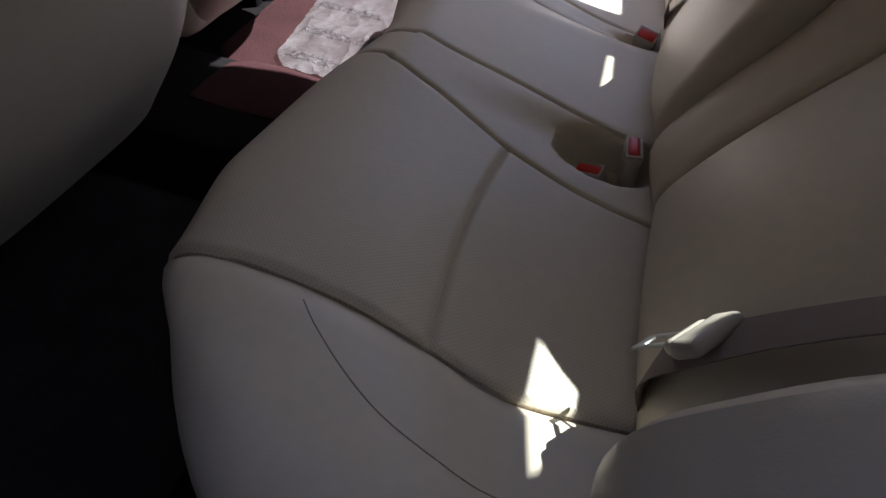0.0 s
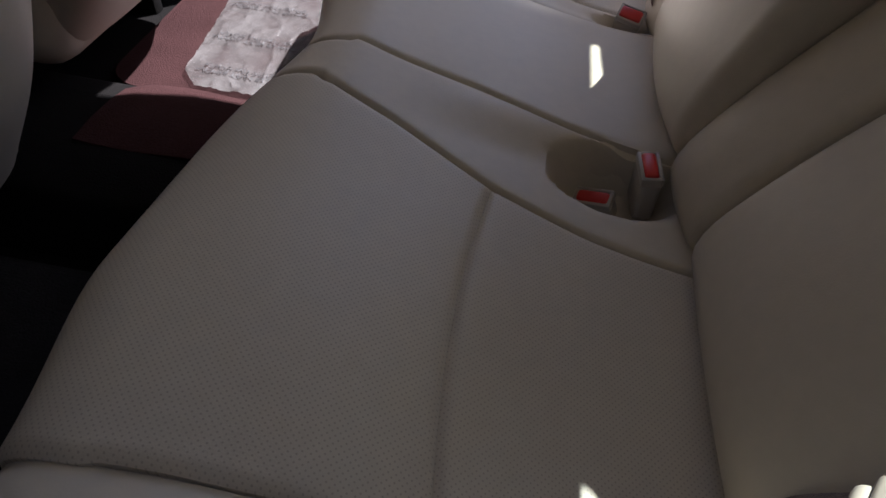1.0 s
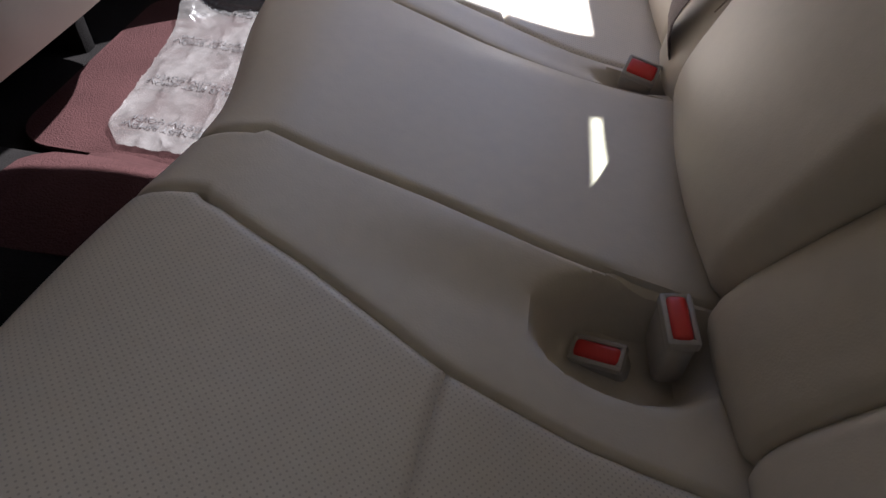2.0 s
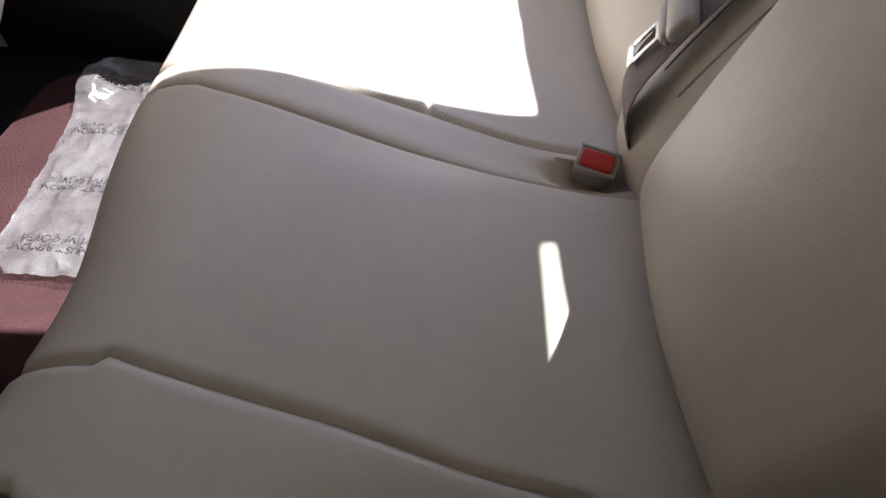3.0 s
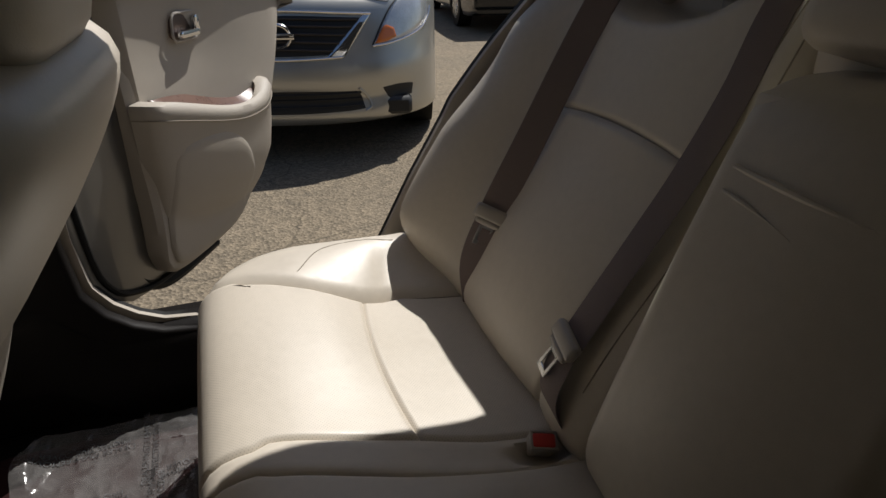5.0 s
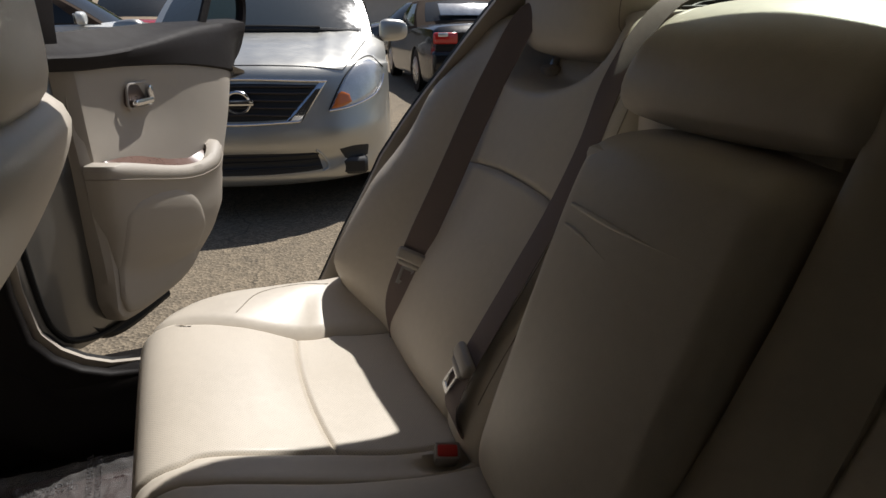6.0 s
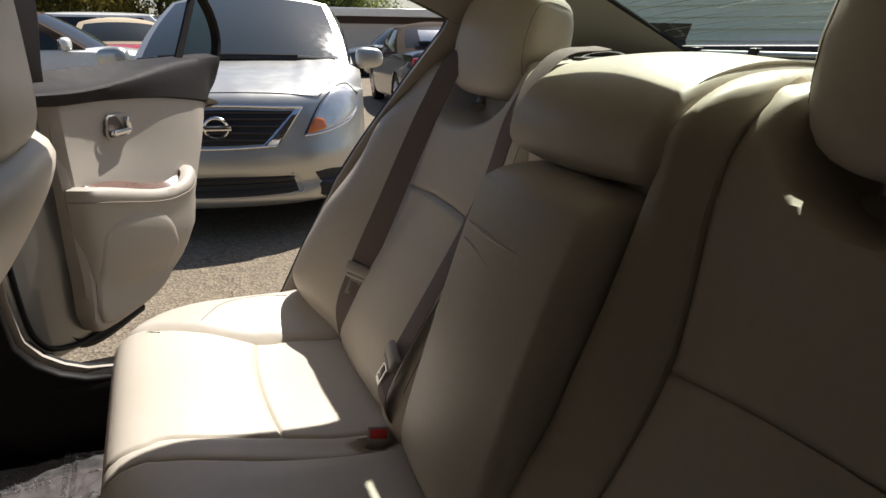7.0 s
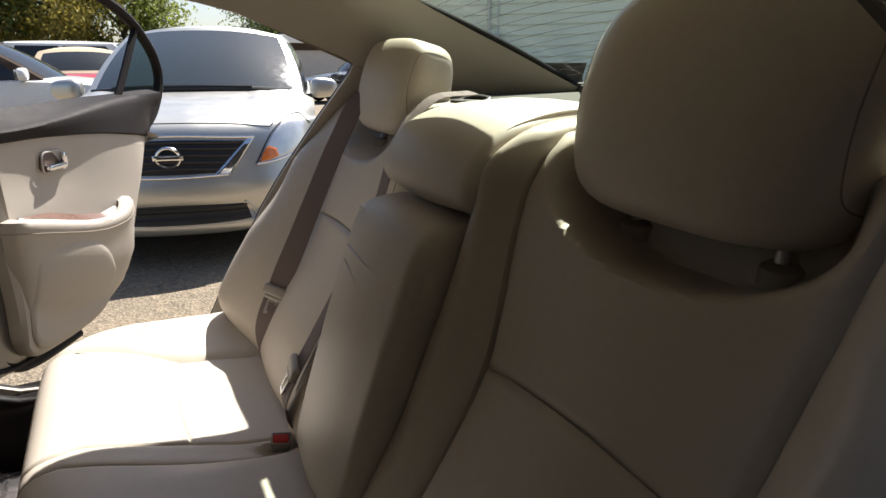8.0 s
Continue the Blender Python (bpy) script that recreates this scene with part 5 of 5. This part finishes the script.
def nose_band(low, high, out=0.004, n=26, m=9, back=0.012):
    """A piece laid on the nose between two lines of (lateral, z)."""
    a, b = curve(low, n), curve(high, n)
    g = [[tuple(nose_at(*(a[i] * (1 - v) + b[i] * v), out)) for i in range(n)] for v in np.linspace(0, 1, m)]
    return pad(g, depth=0.004, width=0.006, back=back, flip=True)


def nose_line(points, r, out=0.006, n=40):
    return tube([tuple(nose_at(x, z, out)) for x, z in curve(points, n)], r, 6)


def sided(points, sgn):
    """Points of the right side, mirrored for the left; the order stays from left to right."""
    return [(sgn * x, z) for x, z in (points if sgn > 0 else points[::-1])]


SALOON = saloon("silver_saloon", "silver saloon car parked facing the open door, dusty in sunlight", SILVER, 4.45, 1.69, 1.465,
                [(0.50, 0.80, 0.955), (0.62, 0.85, 0.985), (0.80, 0.895, 0.995), (1.0, 0.935, 1.0), (2.2, 0.975, 1.0), (3.6, 1.02, 0.99), (4.2, 1.01, 0.93), (4.45, 0.88, 0.82)], (0.93, 1.82, 3.1, 3.9), front=True, window=material("clear_windscreen", (0.040, 0.052, 0.060), 0.05, spec=0.5, vary=0.05, vary_scale=1.6))
part("front_skin", sheet([[tuple(nose_point(x, k)) for x in NOSE_LATS] for k in range(len(NOSE))]), SILVER, SALOON, "silver bumper and bonnet")
part("bonnet_gap", nose_line([(-0.56, 0.803), (-0.40, 0.825), (-0.2, 0.836), (0.0, 0.839), (0.2, 0.836), (0.40, 0.825), (0.56, 0.803)], 0.0035, 0.0005, 60), WIPER, SALOON)
for sgn in (-1, 1):
    part("bonnet_gap", nose_line([(sgn * 0.56, 0.803), (sgn * 0.61, 0.855), (sgn * 0.66, 0.90), (sgn * 0.70, 0.935)], 0.003, 0.0005), WIPER, SALOON)
grille = part("grille", nose_band([(-0.275, 0.556), (0.0, 0.552), (0.275, 0.556)], [(-0.445, 0.742), (0.0, 0.762), (0.445, 0.742)], 0.003, 34), WIPER, SALOON, "black grille")
for z in (0.588, 0.625, 0.662, 0.699, 0.732):
    w = 0.240 + (z - 0.556) * 0.90
    part("grille_bar", nose_line([(-w, z - 0.006), (0.0, z + 0.006), (w, z - 0.006)], 0.0062, 0.010), DARK, grille)
for sgn in (-1, 1):
    part("chrome_strip", nose_band(sided([(0.235, 0.548), (0.325, 0.548)], sgn), sided([(0.435, 0.752), (0.472, 0.752)], sgn), 0.012, 8, 10), CHROME, grille)
part("chrome_rail", nose_line([(-0.468, 0.750), (0.0, 0.772), (0.468, 0.750)], 0.0065, 0.010, 50), CHROME, grille)
part("chrome_rail", nose_line([(-0.315, 0.550), (0.0, 0.543), (0.315, 0.550)], 0.006, 0.010, 40), CHROME, grille)
ec = nose_at(0, 0.658, 0.022)
badge = part("badge", tube([(ec[0] + 0.062 * math.cos(t), ec[1], ec[2] + 0.055 * math.sin(t)) for t in np.linspace(0, 2 * math.pi, 33)], 0.0095, 8, caps=False), CHROME, SALOON, "round chrome badge with a crossbar")
part("crossbar", box((0.165, 0.014, 0.030), 0.003, 2, (ec[0], ec[1] - 0.004, ec[2])), CHROME, badge)
part("crossbar_mark", box((0.12, 0.003, 0.011), 0.0, 1, (ec[0], ec[1] - 0.0125, ec[2])), DARK, badge)
part("lower_intake", nose_band([(-0.43, 0.272), (-0.3, 0.262), (0.0, 0.258), (0.3, 0.262), (0.43, 0.272)], [(-0.395, 0.375), (0.0, 0.388), (0.395, 0.375)], 0.003, 36), WIPER, SALOON, "black lower intake")
for z in (0.30, 0.335, 0.365):
    part("intake_bar", nose_line([(-0.40, z - 0.004), (0.0, z), (0.40, z - 0.004)], 0.005, 0.006), WIPER, SALOON)
for sgn in (-1, 1):
    part("intake_edge", nose_line([(sgn * 0.39, 0.385), (sgn * 0.425, 0.345), (sgn * 0.450, 0.285), (sgn * 0.42, 0.262)], 0.007, 0.004), SILVER, SALOON)
    lamp = part("headlamp", nose_band(sided([(0.478, 0.598), (0.56, 0.606), (0.66, 0.628), (0.735, 0.660), (0.775, 0.705), (0.788, 0.745)], sgn), sided([(0.484, 0.606), (0.535, 0.70), (0.585, 0.775), (0.655, 0.835), (0.725, 0.845), (0.792, 0.790)], sgn), 0.006, 24, 16), LAMPGLASS, SALOON, "clear headlamp lens")
    part("lamp_rim", nose_line(sided([(0.474, 0.594), (0.56, 0.601), (0.66, 0.622), (0.742, 0.655), (0.785, 0.705), (0.800, 0.755)], sgn), 0.0055, 0.010), CHROME, lamp)
    part("lamp_gap", nose_line(sided([(0.474, 0.598), (0.528, 0.702), (0.580, 0.782), (0.652, 0.845), (0.728, 0.855), (0.80, 0.795)], sgn), 0.004, 0.004), WIPER, lamp)
    part("indicator", nose_band(sided([(0.492, 0.606), (0.55, 0.612), (0.605, 0.632)], sgn), sided([(0.515, 0.652), (0.545, 0.692), (0.592, 0.675)], sgn), 0.018, 10, 8), AMBER, lamp, "amber indicator lens")
    part("fog_recess", nose_band(sided([(0.545, 0.318), (0.60, 0.302), (0.685, 0.312)], sgn), sided([(0.512, 0.378), (0.60, 0.388), (0.695, 0.378)], sgn), 0.003, 14), WIPER, SALOON, "black fog lamp recess")
    part("wiper", tube([(sgn * 0.05 - 0.46, 0.985, 1.012), (sgn * 0.05 - 0.1, 0.925, 1.026), (sgn * 0.05 + 0.36, 0.955, 1.020)], 0.009, 6, 16), WIPER, SALOON)
part("cowl", tube([(-0.66, 1.06, 0.985), (-0.4, 0.965, 1.000), (0.0, 0.925, 1.006), (0.4, 0.965, 1.000), (0.66, 1.06, 0.985)], 0.018, 8, 24), WIPER, SALOON, "black cowl at the foot of the windscreen")
placed(SALOON, -0.06, 2.90, -15)

# the black convertible with its brown roof up, seen from behind
CONV = saloon("black_convertible", "black convertible with its brown fabric roof up, tail towards us", BLACKP, 4.48, 1.75, 1.37,
              [(0.0, 0.62, 0.86), (0.4, 0.74, 0.97), (1.2, 0.86, 1.0), (2.5, 0.92, 1.0), (3.7, 0.96, 0.98), (4.35, 0.95, 0.92), (4.48, 0.86, 0.88)], (1.35, 1.95, 2.75, 3.45), BROWNTOP)
for sgn in (-1, 1):
    tl = part("tail_lamp", box((0.34, 0.06, 0.15), 0.03, 3, (sgn * 0.62, 4.47, 0.80)), REDLENS, CONV, "red tail lamp")
    part("reversing_lens", box((0.14, 0.062, 0.055), 0.012, 2, (sgn * 0.66, 4.475, 0.845)), LAMPGLASS, tl)
    part("bumper_mark", box((0.16, 0.02, 0.04), 0.008, 2, (sgn * 0.5, 4.53, 0.46)), REDLENS, CONV)
part("rear_bumper", box((1.62, 0.16, 0.34), 0.06, 4, (0, 4.45, 0.47)), BLACKP, CONV)
part("roof_window", box((0.86, 0.02, 0.26), 0.01, 2, (0, 3.22, 1.17), pose(0, 0, 0, 50, 0, 0)), LAMPGLASS, CONV, "pale plastic rear window")
part("number_plate", box((0.32, 0.012, 0.16), 0.006, 2, (0, 4.505, 0.74)), WHITEP, CONV)
placed(CONV, 3.65 + 0.75, 7.15 + 4.4, 180 - 10)

dark = saloon("dark_saloon", "dark grey saloon car standing side-on behind the others", GREYPAINT, 4.7, 1.8, 1.46,
              [(0.0, 0.62, 0.84), (0.4, 0.78, 0.96), (1.3, 0.92, 1.0), (2.6, 0.96, 1.0), (4.1, 1.0, 0.96), (4.7, 0.86, 0.84)], (1.35, 2.05, 3.2, 4.0))
placed(dark, 4.5, 18.2, -90 + 4)
white = saloon("white_saloon", "white car with a dark roof standing side-on behind the silver one", WHITEP, 4.6, 1.76, 1.44,
               [(0.0, 0.72, 0.84), (0.4, 0.86, 0.96), (1.3, 1.00, 1.0), (2.6, 1.02, 1.0), (4.1, 1.03, 0.96), (4.6, 0.90, 0.84)], (1.25, 1.95, 2.9, 3.7), BROWNTOP)
placed(white, 0.35, 8.95, 90)
redcar = saloon("red_convertible", "red convertible with a tan fabric roof, tail towards us", REDP, 4.5, 1.78, 1.46,
                [(0.0, 0.62, 0.84), (0.4, 0.76, 0.96), (1.3, 0.90, 1.0), (2.6, 0.95, 1.0), (4.1, 1.0, 0.96), (4.5, 0.88, 0.88)], (1.35, 1.95, 2.9, 3.6), TANTOP)
placed(redcar, -1.15, 15.3, 180 + 4)
suv = saloon("white_van", "long white people carrier parked along the fence", WHITEP, 5.2, 1.95, 1.85,
             [(0.0, 0.75, 0.86), (0.4, 0.92, 0.96), (1.1, 1.12, 1.0), (2.6, 1.15, 1.0), (4.8, 1.15, 0.98), (5.2, 1.05, 0.94)], (0.95, 1.7, 4.7, 5.1))
placed(suv, 1.3, 22.0, 90)

# ---- fence, trees, buildings ----
FENCE = material("weathered_boards", (0.50, 0.47, 0.42), 0.85, bump=0.5, scale=60, vary=0.12)
fence = thing("board_fence", (-6, 27, 0), "pale weathered board fence along the back of the lot", "fence", kind="")
for i in range(64):
    x = -17 + i * 0.36
    part("board", box((0.34, 0.03, 1.95 + 0.05 * random.random()), 0.004, 1, (x, 27 + 0.02 * random.random(), 0.98)), FENCE, fence)
for z in (0.4, 1.6):
    part("rail", box((23, 0.06, 0.09), 0.01, 1, (-5.7, 27.06, z)), FENCE, fence)

BARK = material("bark", (0.10, 0.075, 0.055), 0.95, bump=1.0, scale=30, vary=0.25)
def foliage(name, color):
    m = material(name, color, 0.6, vary=0.0)
    n, l = m.node_tree.nodes, m.node_tree.links
    geo, ramp, mul = n.new("ShaderNodeNewGeometry"), n.new("ShaderNodeMapRange"), n.new("ShaderNodeVectorMath")
    ramp.inputs["To Min"].default_value, ramp.inputs["To Max"].default_value = 0.5, 1.5
    mul.operation = "SCALE"
    mul.inputs[0].default_value = color
    l.new(geo.outputs["Random Per Island"], ramp.inputs["Value"])
    l.new(ramp.outputs[0], mul.inputs["Scale"])
    l.new(mul.outputs[0], n["Principled BSDF"].inputs["Base Color"])
    thin, mix = n.new("ShaderNodeBsdfTranslucent"), n.new("ShaderNodeMixShader")
    l.new(mul.outputs[0], thin.inputs["Color"])
    mix.inputs[0].default_value = 0.5
    l.new(n["Principled BSDF"].outputs[0], mix.inputs[1])
    l.new(thin.outputs[0], mix.inputs[2])
    l.new(mix.outputs[0], n["Material Output"].inputs[0])
    return m
LEAF = [foliage("green_leaves", (0.17, 0.20, 0.04)), foliage("yellow_leaves", (0.30, 0.25, 0.05)), foliage("dark_leaves", (0.12, 0.16, 0.04))]


def tree(x, y, h, spread, mat, label, leaves=2600, bare=False):
    """A tapered trunk, forking limbs and a crown of many small leaf blades in uneven clumps."""
    ob = thing("tree", (x, y, 0), label, "tree", "trees behind the fence")
    rng = np.random.RandomState(int(abs(x * 37 + y * 11)))
    part("trunk", tube([(x, y, 0), (x + 0.1, y, h * 0.3), (x - 0.05, y + 0.1, h * 0.55), (x, y, h * 0.9)], np.linspace(0.035 * h, 0.006 * h, 14), 8, 14), BARK, ob)
    tips = []
    for k in range(11):
        a, z0 = k * 2.4 + rng.rand(), h * (0.18 + 0.06 * k)
        tip = np.array([x + math.cos(a) * spread * (0.75 + 0.4 * rng.rand()) * (1.15 - 0.07 * k), y + math.sin(a) * spread * (0.75 + 0.4 * rng.rand()), min(z0 + h * (0.16 + 0.12 * rng.rand()), h)])
        root = np.array([x, y, z0])
        part("limb", tube([root, root * 0.5 + tip * 0.5 + (0, 0, 0.1 * h * rng.rand()), tip], np.linspace(0.013 * h, 0.003 * h, 8), 6, 8), BARK, ob)
        tips += [tip, root * 0.45 + tip * 0.55]
    tips.append(np.array([x, y, h * 0.95]))
    centres = np.array(tips)[rng.randint(len(tips), size=leaves)]
    off = rng.normal(size=(leaves, 3)) * np.array([0.30, 0.30, 0.20]) * spread * 0.85
    pos = centres + off
    size = 0.034 * h / 5 * (0.7 + 0.9 * rng.rand(leaves)) * (0.4 if bare else 1.0)
    d1, d2 = rng.normal(size=(leaves, 3)), rng.normal(size=(leaves, 3))
    d1 /= np.linalg.norm(d1, axis=1, keepdims=True)
    d2 -= d1 * (d1 * d2).sum(1, keepdims=True)
    d2 /= np.linalg.norm(d2, axis=1, keepdims=True)
    a, b = d1 * size[:, None] * 1.9, d2 * size[:, None]
    verts = np.stack([pos - a, pos + b, pos + a, pos - b], 1).reshape(-1, 3)
    me = bpy.data.meshes.new("crown")
    me.from_pydata(verts.tolist(), [], np.arange(leaves * 4).reshape(-1, 4).tolist())
    me.materials.append(mat)
    crown = new("crown", me)
    crown.parent, crown.matrix_parent_inverse = ob, ob.matrix_basis.inverted()
    return ob


for i, (x, y, h, sp, k) in enumerate([(-15, 31, 6.5, 2.2, 0), (-11.5, 33, 7.5, 2.6, 1), (-8.2, 31, 5.8, 2.0, 0), (-5.4, 32, 7.0, 2.4, 2), (-2.8, 31, 6.0, 2.2, 1), (-0.2, 33, 6.8, 2.3, 0), (7.6, 36, 5.6, 2.4, 2), (10.2, 36, 5.0, 2.2, 0)]):
    tree(x, y, h, sp, LEAF[k], "leafy tree with a loose uneven crown behind the fence", 15000)
tree(19.5, 30, 6.5, 2.4, LEAF[2], "thin-crowned tree beyond the building", 1200, True)

SIDING = material("white_siding", (0.86, 0.88, 0.76), 0.7, bump=0.3, scale=90, vary=0.06, vary_scale=0.8)
ROOFING = material("metal_roof", (0.62, 0.62, 0.60), 0.5, metal=0.2, vary=0.06)
barn = thing("sided_building", (11, 11, 0), "white clapboard building with a gabled roof and a conduit", "building")
bc, bdir = np.array([10.2, 10.6]), np.array([0.66, -0.75])
bnor = np.array([-0.75, -0.66])
def on_barn(a, z, out=0.0):
    p = bc + bdir * a + bnor * out
    return (p[0], p[1], z)
def gable(a):
    return np.interp(a, [-5.2, 0.3, 5.8], [2.75, 6.6, 2.75])
for i in range(26):
    z = 0.1 + i * 0.25
    lo = -5.2 if z < 2.75 else np.interp(z, [2.75, 6.6], [-5.2, 0.3])
    hi = 5.8 if z < 2.75 else np.interp(z, [2.75, 6.6], [5.8, 0.3])
    if hi - lo < 0.4:
        break
    g = [[on_barn(a, z, 0.035), on_barn(a, z + 0.245, 0.006), on_barn(a, z + 0.262, -0.02)] for a in np.linspace(lo, hi, 10)]
    part("clapboard", sheet(g, flip=False), SIDING, barn)
for side in (-1, 1):
    a0, a1 = (-5.45, 0.3) if side < 0 else (6.05, 0.3)
    part("roof", sheet([[on_barn(a0, 2.62, o), on_barn(a1, 6.68, o)] for o in (0.3, -6)]), ROOFING, barn)
    part("bargeboard", tube([on_barn(a0, 2.58, 0.28), on_barn(a1, 6.64, 0.28)], 0.07, 6), ROOFING, barn)
part("wall", sheet([[on_barn(a, 0, -0.05), on_barn(a, gable(a), -0.05)] for a in np.linspace(-5.2, 5.8, 23)]), SIDING, barn)
part("conduit", tube([on_barn(-3.05, 0.2, 0.09), on_barn(-3.05, 4.4, 0.09)], 0.045, 8), ROOFING, barn)
part("conduit", tube([on_barn(-2.80, 1.6, 0.09), on_barn(-2.80, 4.4, 0.09)], 0.02, 8), ROOFING, barn)
part("meter_box", box((0.2, 0.2, 0.3), 0.02, 2, on_barn(-2.85, 1.75, 0.12)), ROOFING, barn)
shed = thing("low_building", (7, 28, 0), "low grey building with a white fascia and a brown band", "building")
part("wall", box((16, 6, 2.0), 0.02, 1, (9, 29, 1.0)), material("grey_render", (0.48, 0.46, 0.43), 0.85, bump=0.4, scale=40, vary=0.08), shed)
part("brown_band", box((16.1, 0.1, 0.28), 0.01, 1, (9, 25.96, 1.88)), BROWNTOP, shed)
part("fascia", box((16.6, 6.6, 0.34), 0.02, 1, (9, 29, 2.2)), WHITEP, shed)
